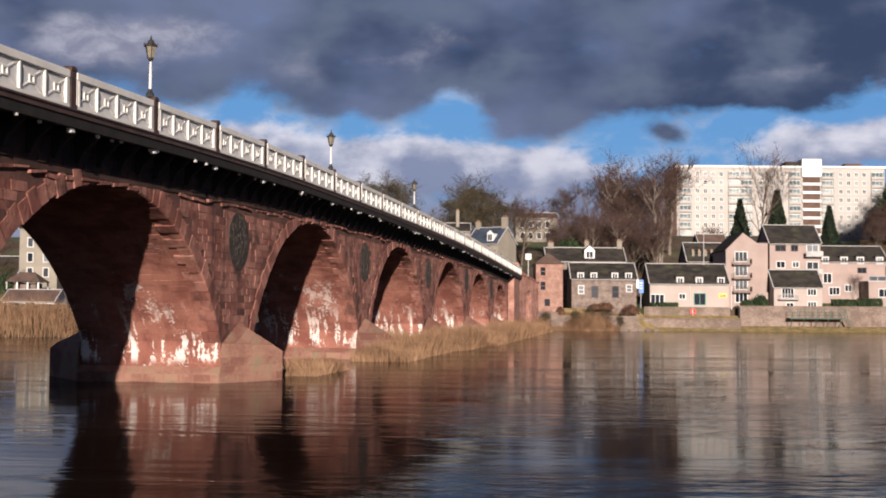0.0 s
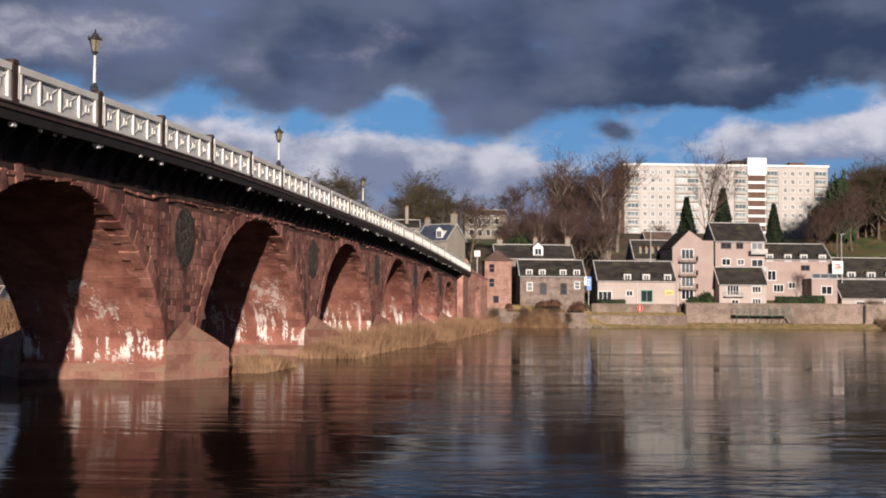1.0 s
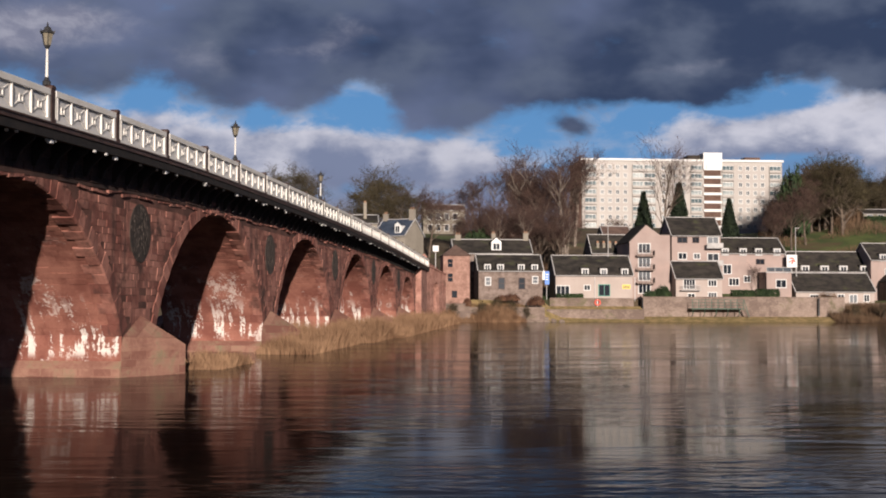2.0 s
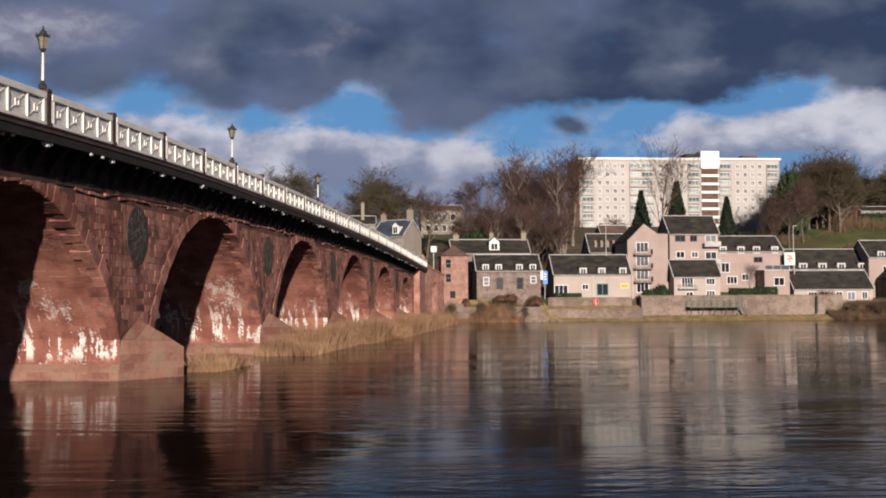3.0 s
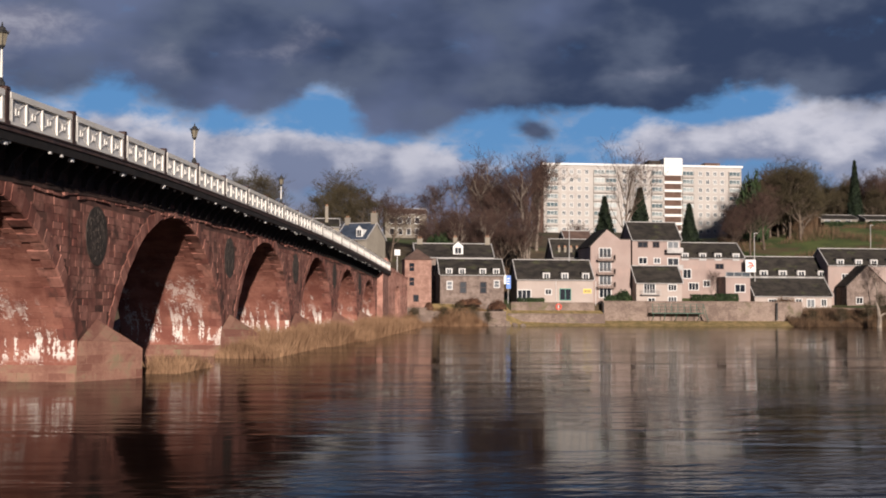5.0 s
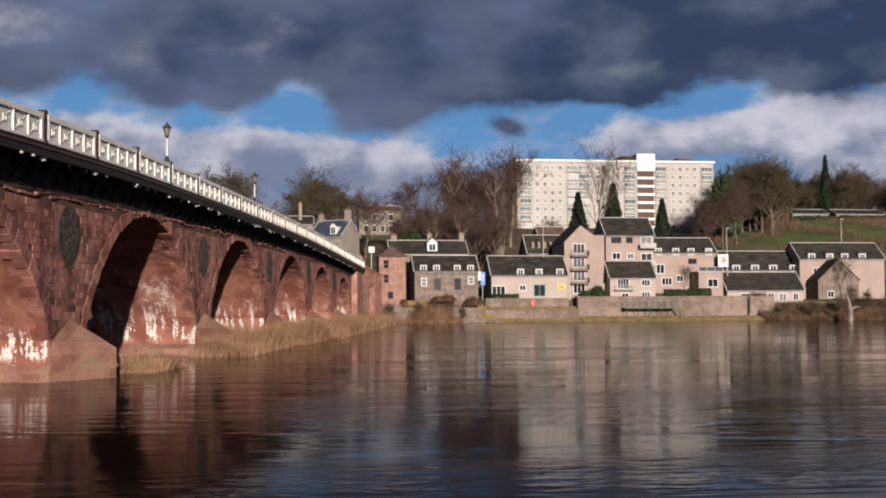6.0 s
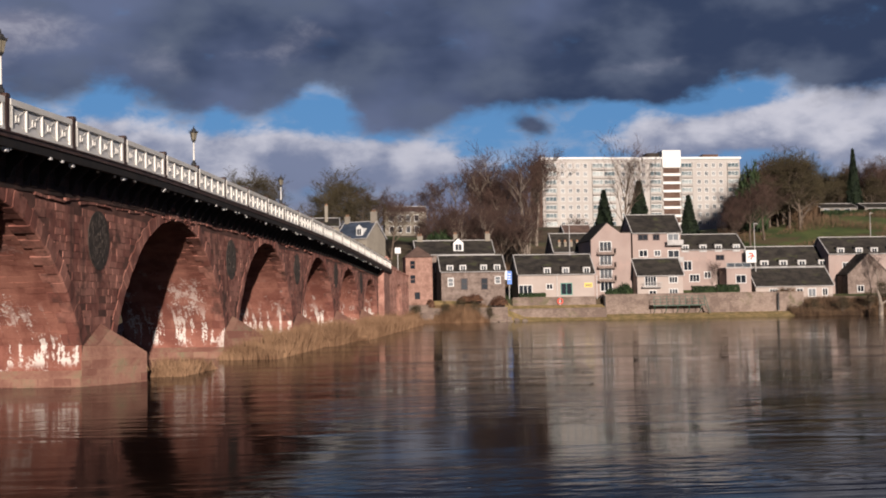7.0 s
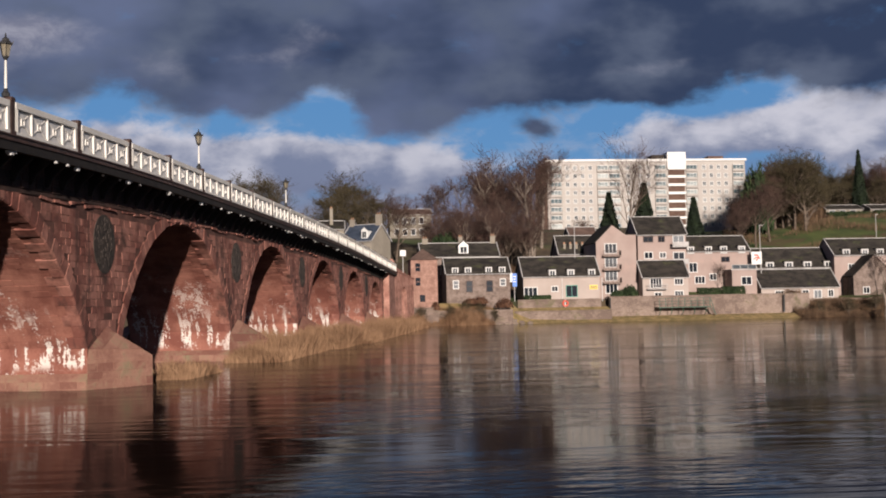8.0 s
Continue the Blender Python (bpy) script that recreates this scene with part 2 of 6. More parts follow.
def glass_material():
    m = bpy.data.materials.new("window_glass")
    m.use_nodes = True
    k = Nodes(m.node_tree)
    r = k.n("ShaderNodeObjectInfo").outputs["Random"]
    c = k.mix(k.math("POWER", r, 3.0), rgb(0.012, 0.014, 0.018), rgb(0.18, 0.19, 0.20))
    bs = k.n("ShaderNodeBsdfPrincipled", {"Base Color": c, "Roughness": 0.06, "IOR": 1.5})
    k.n("ShaderNodeOutputMaterial", {0: bs.outputs[0]})
    return m


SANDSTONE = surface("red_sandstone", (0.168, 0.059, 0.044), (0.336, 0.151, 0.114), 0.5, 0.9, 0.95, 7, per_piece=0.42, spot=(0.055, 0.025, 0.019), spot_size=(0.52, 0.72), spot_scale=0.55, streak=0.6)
MORTAR = surface("weathered_joint", (0.062, 0.025, 0.019), (0.130, 0.056, 0.041), 0.6, 0.95, 0.6, 9)
BARREL = lime_stained("stained_sandstone", (0.150, 0.048, 0.033), (0.274, 0.112, 0.079))
PALE_STONE = surface("plinth_sandstone", (0.155, 0.067, 0.049), (0.261, 0.139, 0.100), 0.6, 0.9, 0.7, 8, per_piece=0.35, spot=(0.170, 0.138, 0.083), spot_size=(0.50, 0.70), spot_scale=0.6)
# dark tone stands in for shade under the footway and inside the wing arch
SHADE_STONE = surface("shade_toned_sandstone", (0.016, 0.008, 0.006), (0.070, 0.032, 0.024), 0.6, 0.9, 0.5, 9, per_piece=0.25)
RUBBLE = surface("dark_rubble", (0.025, 0.019, 0.016), (0.066, 0.050, 0.041), 1.6, 0.9, 0.6, 6, per_piece=0.3)
WHITE_IRON = surface("cream_painted_iron", (0.62, 0.59, 0.54), (0.72, 0.69, 0.64), 1.0, 0.45, 0.08, 14, spot=(0.42, 0.37, 0.31), spot_size=(0.60, 0.8), spot_scale=1.1)
# grey paint; on the parapet plates it stands for cream iron in shade
GREY_SHADE_IRON = surface("grey_paint_and_shade_iron", (0.50, 0.49, 0.48), (0.62, 0.60, 0.58), 1.2, 0.5, 0.08, 14)
BROWN_IRON = surface("dark_brown_iron", (0.036, 0.019, 0.015), (0.080, 0.044, 0.034), 1.4, 0.55, 0.15, 12)
# iron toned near-black to carry the shade beneath the fascia
SHADE_IRON = surface("shade_toned_iron", (0.006, 0.005, 0.005), (0.020, 0.015, 0.013), 1.6, 0.8, 0.3, 10)
BLACK_IRON = surface("black_iron", (0.015, 0.015, 0.016), (0.04, 0.038, 0.036), 2.0, 0.45, 0.1, 12)
LANTERN_GLASS = surface("lantern_glass", (0.10, 0.085, 0.06), (0.22, 0.19, 0.14), 3.0, 0.15, 0.0, 8)
WATER = water_material()
GLASS = glass_material()
GRASS = surface("turf", (0.038, 0.058, 0.013), (0.085, 0.105, 0.026), 0.12, 0.95, 0.4, 12, spot=(0.085, 0.058, 0.028), spot_scale=0.07, spot_size=(0.54, 0.68))
EARTH = surface("leaf_litter", (0.045, 0.034, 0.021), (0.098, 0.070, 0.041), 0.2, 0.95, 0.5, 12, spot=(0.05, 0.07, 0.022), spot_scale=0.05, spot_size=(0.5, 0.65))
REED = surface("dry_reed", (0.148, 0.080, 0.042), (0.281, 0.167, 0.095), 0.35, 0.9, 0.0, 10)
BEIGE = surface("beige_render", (0.206, 0.181, 0.145), (0.258, 0.227, 0.186), 0.3, 0.9, 0.1, 14)
VERGE = surface("rough_bank_grass", (0.149, 0.115, 0.043), (0.299, 0.210, 0.095), 0.8, 0.95, 0.4, 10)
RUST = surface("rust_brown_twigs", (0.064, 0.028, 0.017), (0.143, 0.071, 0.041), 0.6, 0.95, 0.0, 8)
SCRUB = surface("brown_scrub", (0.075, 0.046, 0.029), (0.173, 0.107, 0.061), 0.35, 0.95, 0.0, 10)
CURTAINED = surface("curtained_glass", (0.06, 0.07, 0.08), (0.27, 0.28, 0.28), 0.7, 0.12, 0.0, 5, per_piece=0.6, spec=0.5)
BLIND = surface("balcony_glazing", (0.07, 0.10, 0.11), (0.40, 0.43, 0.42), 0.5, 0.12, 0.0, 4, per_piece=0.7, spec=0.5)
BARK = surface("bark", (0.066, 0.047, 0.035), (0.148, 0.113, 0.086), 1.2, 0.95, 0.4, 8)
PALE_BARK = surface("pale_bark", (0.156, 0.126, 0.102), (0.276, 0.228, 0.186), 0.9, 0.9, 0.4, 8)
TWIG = surface("twigs", (0.034, 0.019, 0.016), (0.088, 0.050, 0.038), 0.25, 0.95, 0.0, 6)
TWIG_OLIVE = surface("olive_twigs", (0.034, 0.028, 0.013), (0.073, 0.056, 0.028), 0.25, 0.95, 0.0, 6)
NEEDLES = surface("conifer_needles", (0.004, 0.010, 0.004), (0.013, 0.023, 0.008), 0.5, 0.9, 0.0, 8)
LEAVES = surface("evergreen_leaves", (0.010, 0.023, 0.006), (0.031, 0.051, 0.015), 0.6, 0.8, 0.0, 8)
PINK_RENDER = surface("pink_render", (0.288, 0.217, 0.193), (0.331, 0.258, 0.231), 0.25, 0.9, 0.1, 16, spot=(0.361, 0.260, 0.227), spot_scale=0.35, spot_size=(0.5, 0.75))
WHITE_RENDER = surface("cream_render", (0.347, 0.288, 0.255), (0.386, 0.326, 0.292), 0.25, 0.9, 0.1, 16, spot=(0.437, 0.353, 0.311), spot_scale=0.35, spot_size=(0.5, 0.75))
TOWER_RENDER = surface("cream_harling", (0.370, 0.340, 0.316), (0.414, 0.384, 0.355), 0.1, 0.9, 0.1, 30, spot=(0.345, 0.310, 0.281), spot_scale=0.12)
TOWER_DARK = surface("brown_brick_panel", (0.078, 0.045, 0.033), (0.120, 0.072, 0.054), 0.5, 0.9, 0.1, 20)
GREY_WALL = surface("grey_rubble_wall", (0.130, 0.096, 0.080), (0.238, 0.184, 0.158), 0.9, 0.95, 0.5, 6, cells=2.7)
ROSE_WALL = surface("rose_rubble_wall", (0.221, 0.122, 0.095), (0.335, 0.201, 0.159), 0.9, 0.95, 0.5, 6, cells=2.7)
QUAY = surface("quay_stone", (0.141, 0.102, 0.084), (0.249, 0.190, 0.157), 0.4, 0.95, 0.5, 8, per_piece=0.3, spot=(0.118, 0.101, 0.059), spot_scale=0.25, cells=2.0)
ABUTMENT = surface("abutment_sandstone", (0.25, 0.115, 0.088), (0.42, 0.225, 0.175), 0.7, 0.9, 0.6, 8, spot=(0.11, 0.06, 0.045), spot_size=(0.52, 0.72), spot_scale=0.5, cells=1.7, streak=0.35)
SLATE = surface("slate_roof", (0.018, 0.016, 0.015), (0.044, 0.038, 0.032), 0.5, 0.85, 0.25, 10, stretch=(1, 1, 2.5), spot=(0.055, 0.056, 0.03), spot_scale=0.4, spec=0.2)
SLATE_BLUE = surface("blue_slate_roof", (0.025, 0.035, 0.055), (0.05, 0.065, 0.095), 0.5, 0.7, 0.2, 10)
TILE_BROWN = surface("brown_tile_roof", (0.074, 0.045, 0.037), (0.123, 0.078, 0.061), 0.6, 0.85, 0.25, 10)
LEAD = surface("pale_verge", (0.30, 0.29, 0.28), (0.42, 0.40, 0.39), 1.0, 0.7, 0.1, 10)
WHITE_PAINT = surface("white_paint", (0.592, 0.584, 0.568), (0.656, 0.648, 0.632), 0.8, 0.5, 0.05, 10)
GREEN_PAINT = surface("sea_green_paint", (0.05, 0.20, 0.16), (0.08, 0.27, 0.21), 0.8, 0.5, 0.05, 10)
FENCE_GREEN = surface("dark_green_rail", (0.02, 0.055, 0.035), (0.04, 0.085, 0.055), 0.8, 0.5, 0.05, 10)
BLUE_SIGN = surface("blue_sign_paint", (0.02, 0.12, 0.45), (0.03, 0.16, 0.55), 0.8, 0.4, 0.0, 10)
YELLOW_SIGN = surface("yellow_sign_paint", (0.70, 0.48, 0.03), (0.78, 0.55, 0.05), 0.8, 0.4, 0.0, 10)
RED_PAINT = surface("red_paint", (0.55, 0.06, 0.03), (0.65, 0.09, 0.05), 0.8, 0.5, 0.0, 10)
TERRACOTTA = surface("terracotta", (0.22, 0.12, 0.075), (0.34, 0.20, 0.13), 2.0, 0.85, 0.1, 10)
ASPHALT = surface("asphalt", (0.04, 0.04, 0.04), (0.06, 0.06, 0.058), 0.5, 0.9, 0.2, 20)


# ---- mesh helpers ----
def add_box(bm, x0, x1, y0, y1, z0, z1, bevel=0.0):
    vs = [bm.verts.new((x, y, z)) for x in (x0, x1) for y in (y0, y1) for z in (z0, z1)]
    fs = [bm.faces.new([vs[i] for i in q]) for q in ((0, 1, 3, 2), (4, 6, 7, 5), (0, 4, 5, 1), (2, 3, 7, 6), (0, 2, 6, 4), (1, 5, 7, 3))]
    if bevel:
        bmesh.ops.bevel(bm, geom=list({e for f in fs for e in f.edges}), offset=bevel, segments=1, affect="EDGES")
    return vs


def add_tube(bm, pts, radii, sides=6, cap=True):
    """A tapered tube through the points."""
    rings, up = [], Vector((0.13, 0.21, 0.97))
    for i, p in enumerate(pts):
        d = (Vector(pts[min(i + 1, len(pts) - 1)]) - Vector(pts[max(i - 1, 0)])).normalized()
        a = d.cross(up if abs(d.dot(up)) < 0.97 else Vector((1, 0, 0))).normalized()
        b = d.cross(a)
        rings.append([bm.verts.new(Vector(p) + (a * math.cos(t) + b * math.sin(t)) * radii[i]) for t in (2 * math.pi * j / sides for j in range(sides))])
    for r, s in zip(rings, rings[1:]):
        for j in range(sides):
            bm.faces.new((r[j], r[(j + 1) % sides], s[(j + 1) % sides], s[j]))
    if cap:
        bm.faces.new(rings[0][::-1])
        bm.faces.new(rings[-1])


def add_lathe(bm, x, y, profile, sides=8):
    """A turned form round a vertical axis: profile is (radius, z) from the bottom up."""
    rings = [[bm.verts.new((x + r * math.cos(a), y + r * math.sin(a), z)) for a in (2 * math.pi * (j + 0.5) / sides for j in range(sides))] for r, z in profile]
    for r, s in zip(rings, rings[1:]):
        for j in range(sides):
            bm.faces.new((r[j], r[(j + 1) % sides], s[(j + 1) % sides], s[j]))
    bm.faces.new(rings[0][::-1])
    bm.faces.new(rings[-1])


def add_prism(bm, poly, y0, y1):
    """A polygon in x and z, pushed from y0 to y1."""
    a = [bm.verts.new((x, y0, z)) for x, z in poly]
    b = [bm.verts.new((x, y1, z)) for x, z in poly]
    bm.faces.new(a)
    bm.faces.new(b[::-1])
    for i in range(len(poly)):
        j = (i + 1) % len(poly)
        bm.faces.new((a[j], a[i], b[i], b[j]))


def finish(bm, name, material, smooth=False):
    bmesh.ops.recalc_face_normals(bm, faces=bm.faces)
    me = bpy.data.meshes.new(name)
    bm.to_mesh(me)
    bm.free()
    me.materials.append(material)
    if smooth:
        me.polygons.foreach_set("use_smooth", [True] * len(me.polygons))
    return me


def part(name, bm, material, parent, label="", at=None, smooth=False):
    """Links a bmesh (or a mesh) as one object under a thing or a part."""
    me = bm if isinstance(bm, bpy.types.Mesh) else finish(bm, name, material, smooth)
    ob = new(name, me)
    ob.parent = parent
    if at is not None:
        ob.matrix_local = at
    return tagged(ob, label) if label else ob


def thing(name, label, category, m=None, group="", kind="", bm=None, material=None):
    ob = new(name, finish(bm, name, material) if bm else None)
    if m is not None:
        ob.matrix_basis = m
    return tagged(ob, label, category, group, kind)


# ---- land and river ----
def smooth01(t):
    t = min(1.0, max(0.0, t))
    return t * t * (3 - 2 * t)


def bank_y(x):
    """The far bank's waterline."""
    if x < 12:
        return 214 - 66 * smooth01((12 - x) / 60)
    return 214 + 4.4 * smooth01((x - 12) / 40) - 20 * smooth01((x - 96) / 40)


def ground_z(x, y):
    d = y - bank_y(x)
    if y < 12:
        return 2.5 * smooth01((11 - y) / 5) - 1.8 * (1 - smooth01((11 - y) / 5))
    if d < 0:
        return max(-1.8, d * 0.3)
    z = 1.0 * smooth01(d / 2) + 3.2 * smooth01((d - 1.5) / 3.5) - 1.6 * smooth01((d - 10) / 8) if 15 < x <= 37 else 2.6 * smooth01(d / 7) if x <= 15 or x > 97 else 1.0 * smooth01(d / 3.6) + (3.3 * smooth01((d - 5.4) / 0.8))
    z += 1.6 * smooth01((d - 10) / 8)
    z += 20 * smooth01((y - 238) / 110) + 14 * smooth01((y - 330 - 95 * smooth01((x - 100) / 60)) / (300 - 140 * smooth01((x - 100) / 60)))
    z += 5 * smooth01((x - 110) / 60) * smooth01((y - 240) / 60)
    return z + 0.5 * noise.noise((x * 0.05, y * 0.05, 0)) * smooth01((d - 14) / 20)


def build_ground():
    xs = np.concatenate([[-3000, -1500, -700, -400, -280], np.arange(-220, -40, 9), np.arange(-40, 150, 3.5), np.arange(150, 330, 10), [400, 600, 1000, 1800, 3000]])
    ys = np.concatenate([[-2500, -900, -300, -80, -20, 4], np.arange(5, 13, 1.5), [20, 60, 110], np.arange(140, 205, 7), np.arange(205, 250, 1.5), np.arange(250, 360, 5), [380, 420, 500, 620, 800, 1300, 2200, 3800]])
    verts = [(x, y, ground_z(x, y)) for y in ys for x in xs]
    w = len(xs)
    faces = [(j * w + i, j * w + i + 1, (j + 1) * w + i + 1, (j + 1) * w + i) for j in range(len(ys) - 1) for i in range(w - 1)]
    me = bpy.data.meshes.new("ground")
    me.from_pydata(verts, [], faces)
    me.materials.append(EARTH)
    me.materials.append(GRASS)
    me.materials.append(VERGE)
    for p in me.polygons:
        c = p.center
        p.use_smooth = True
        p.material_index = 2 if 15 < c.x < 98 and 212 < c.y < 222.5 else 1 if (c.x > 100 and 236 < c.y < 345) or (c.x > 38 and 226 < c.y < 240) else 0
    tagged(new("ground", me), "wooded river bank and grassy hillside rising behind the houses", "ground", kind="structure")


build_ground()
bm = bmesh.new()
for xa, xb in ((-3000, 3000),):
    f = [bm.verts.new(p) for p in ((xa, -2400, 0), (xb, -2400, 0), (xb, 700, 0), (xa, 700, 0))]
    bm.faces.new(f)
tagged(new("water", finish(bm, "water", WATER)), "dark brown peaty river water with soft ripples and reflections", "river", kind="structure")

# ---- the bridge ----
# local x runs along the bridge from the first lamp, local y away from the viewer's side, z up from the water
K = 0.171
BRIDGE = Matrix.Translation((-12.6, 50.0, 0)) @ Matrix.Rotation(math.atan2(1.0, K), 4, "Z")
BAY = 7.44
FACE, BACK = 1.3, 9.3
KNOTS = ((-80, 9.9), (-45, 10.6), (-12, 11.2), (8, 11.76), (22, 11.95), (45, 11.92), (70, 11.78), (92, 11.5), (114, 11.0), (136, 10.35), (160, 9.7), (200, 9.0))
_gx = np.arange(-80, 200.5, 1.0)
_gz = np.interp(np.arange(-95, 215.5, 1.0), *zip(*KNOTS))
_gz = np.convolve(_gz, np.hanning(31) / np.hanning(31).sum(), "valid")


def deck_z(s):
    return float(np.interp(s, _gx, _gz))


# centre, half span, springing height, crown height
ARCHES = ((-30.2, 12.4, 2.2, 8.7), (-0.6, 12.6, 2.2, 9.3), (29.6, 12.6, 2.3, 9.85), (58.4, 11.9, 2.4, 9.75), (86.9, 11.2, 2.5, 9.5), (112.2, 10.4, 2.5, 8.95), (136.6, 9.2, 2.4, 7.95))
PIERS = [-44.6] + [(a[0] + a[1] + b[0] - b[1]) / 2 for a, b in zip(ARCHES, ARCHES[1:])] + [150.0]


def arc(centre, half, spring, crown, n, grow=0.0):
    """Points of an arch's soffit from its first to its second springing."""
    rise = crown - spring
    r = (half * half + rise * rise) / (2 * rise)
    a0 = math.asin(half / r) if rise <= r else math.pi - math.asin(half / r)
    cz = crown - r
    return [(centre + (r + grow) * math.sin(a), cz + (r + grow) * math.cos(a)) for a in (a0 * (2 * i / n - 1) for i in range(n + 1))]


bridge = thing("stone_arch_bridge", "red sandstone arch bridge with pale iron parapets over a river", "bridge", BRIDGE)


def span_mesh(i):
    """The masonry of one arch from pier to pier."""
    bm = bmesh.new()
    c, half, spring, crown = ARCHES[i]
    pts = [(PIERS[i], -1.5), (c - half, -1.5)] + arc(c, half, spring, crown, 36) + [(c + half, -1.5), (PIERS[i + 1], -1.5)]
    top = lambda x: deck_z(x) - 0.45
    cols = []
    for x, z in pts:
        cols.append([bm.verts.new((x, y, h)) for y in (FACE, BACK) for h in (z, top(x))])
    for a, b in zip(cols, cols[1:]):
        if abs(a[0].co.x - b[0].co.x) > 1e-4:
            bm.faces.new((a[0], b[0], b[1], a[1]))
            bm.faces.new((a[2], a[3], b[3], b[2]))
            bm.faces.new((a[1], b[1], b[3], a[3]))
        bm.faces.new((a[0], a[2], b[2], b[0])).material_index = 1
    bmesh.ops.remove_doubles(bm, verts=bm.verts, dist=1e-4)
    return bm


for i in range(len(ARCHES)):
    part("arch_span", span_mesh(i), MORTAR, bridge).data.materials.append(BARREL)


def cutwater_mesh(side):
    """Pier foot with a pointed nose and a sloping stone cap, upstream (side -1) or downstream (1)."""
    bm = bmesh.new()
    w, n = 2.75, (2.3 if side < 0 else 3.6)
    y0 = FACE if side < 0 else BACK
    q = lambda x, out, z: bm.verts.new((x, y0 + side * out, z))
    lo = [q(-w, 0.004, -1.6), q(w, 0.004, -1.6), q(0.9, n, -1.6)]
    mid = [q(-w, 0.004, 1.5), q(w, 0.004, 1.5), q(0.9, n, 1.62)]
    cap = [q(-w + 0.25, 0.004, 2.1), q(w - 0.25, 0.004, 2.1), q(0.1, 0.004, 3.2), q(0.8, n - 0.5, 1.95)]
    bm.faces.new(lo)
    for a, b in ((0, 2), (2, 1)):
        bm.faces.new((lo[a], lo[b], mid[b], mid[a]))
    bm.faces.new((mid[0], mid[2], cap[3], cap[0]))
    bm.faces.new((mid[2], mid[1], cap[1], cap[3]))
    bm.faces.new((cap[0], cap[3], cap[2]))
    bm.faces.new((cap[3], cap[1], cap[2]))
    bm.faces.new((lo[0], mid[0], cap[0], cap[2], cap[1], mid[1], lo[1]))
    return finish(bm, "cutwater", PALE_STONE)


def plinth_mesh():
    bm = bmesh.new()
    w = 2.8
    add_prism(bm, ((-w, -1.6), (w, -1.6), (w, 0.55), (w - 0.28, 0.85), (-w + 0.28, 0.85), (-w, 0.55)), FACE - 0.06, BACK + 0.06)
    return finish(bm, "plinth", PALE_STONE)


cut, cut_back, plinth = cutwater_mesh(-1), cutwater_mesh(1), plinth_mesh()
for p in PIERS[:-1]:
    part("cutwater", cut, None, bridge, at=Matrix.Translation((p, -0.06, 0)))
    part("cutwater", cut_back, None, bridge, at=Matrix.Translation((p, 0.06, 0)))
    part("plinth", plinth, None, bridge, at=Matrix.Translation((p, 0, 0)))

# abutment at the far end: a wider wall with a narrow land arch
bm = bmesh.new()
pts = [(147.5, -1.5), (158.0, -1.5), (166.0, -1.5), (176.0, -1.5)]
cols = [[bm.verts.new((x, y, h)) for y in (0.3, 10.3) for h in (z, deck_z(x) + 0.1)] for x, z in pts]
for p, q in zip(cols, cols[1:]):
    if abs(p[0].co.x - q[0].co.x) > 1e-3:
        bm.faces.new((p[0], q[0], q[1], p[1]))
        bm.faces.new((p[2], p[3], q[3], q[2]))
        bm.faces.new((p[1], q[1], q[3], p[3]))
    bm.faces.new((p[0], p[2], q[2], q[0]))
for p in (cols[0], cols[-1]):
    bm.faces.new((p[0], p[1], p[3], p[2]))
part("abutment", bm, ABUTMENT, bridge, "rose sandstone abutment")
bm = bmesh.new()
for a in np.arange(160.5, 175, 4.0):
    add_prism(bm, ((a, deck_z(a) + 0.05), (a + 4, deck_z(a + 4) + 0.05), (a + 4, deck_z(a + 4) + 1.0), (a, deck_z(a) + 1.0)), 0.25, 0.75)
part("coping_wall", bm, ABUTMENT, bridge)


WING = Matrix.Translation((12.9, 203.0, 0)) @ Matrix.Rotation(math.atan2(10.9, 4.7), 4, "Z")
wing = thing("wing_wall", "rose sandstone wing wall with a narrow arch at the bridge end", "wing wall", WING, kind="structure")
bm = bmesh.new()
pts = [(0, -1.5), (5.1, -1.5)] + arc(6.5, 1.4, 5.9, 7.3, 10) + [(7.9, -1.5), (11.9, -1.5)]
crest = lambda x: 10.4 - 0.14 * x
cols = [[bm.verts.new((x, y, h)) for y in (0.0, 1.1) for h in (z, crest(x))] for x, z in pts]
for p, q in zip(cols, cols[1:]):
    if abs(p[0].co.x - q[0].co.x) > 1e-3:
        bm.faces.new((p[0], q[0], q[1], p[1]))
        bm.faces.new((p[2], p[3], q[3], q[2]))
        bm.faces.new((p[1], q[1], q[3], p[3]))
    bm.faces.new((p[0], p[2], q[2], q[0]))
for p in (cols[0], cols[-1]):
    bm.faces.new((p[0], p[1], p[3], p[2]))
part("wall", bm, ABUTMENT, wing)
bm = bmesh.new()
add_prism(bm, ((-0.1, crest(0) + 0.005), (12.0, crest(12) + 0.005), (12.0, crest(12) + 0.25), (-0.1, crest(0) + 0.25)), -0.15, 1.25)
part("coping", bm, ABUTMENT, wing)
# dark panel behind the arch, added to colour in the shade of the opening
bm = bmesh.new()
add_prism(bm, ((5.0, -1.4), (8.0, -1.4), (8.0, 7.5), (5.0, 7.5)), 2.6, 2.9)
part("back_wall", bm, SHADE_STONE, wing)
bm = bmesh.new()
add_lathe(bm, 1.2, 0.5, ((0.55, crest(1.2) + 0.26), (0.5, crest(1.2) + 1.3), (0.65, crest(1.2) + 1.35), (0.6, crest(1.2) + 1.55), (0.15, crest(1.2) + 2.0)), 8)
part("pillar", bm, ABUTMENT, wing)


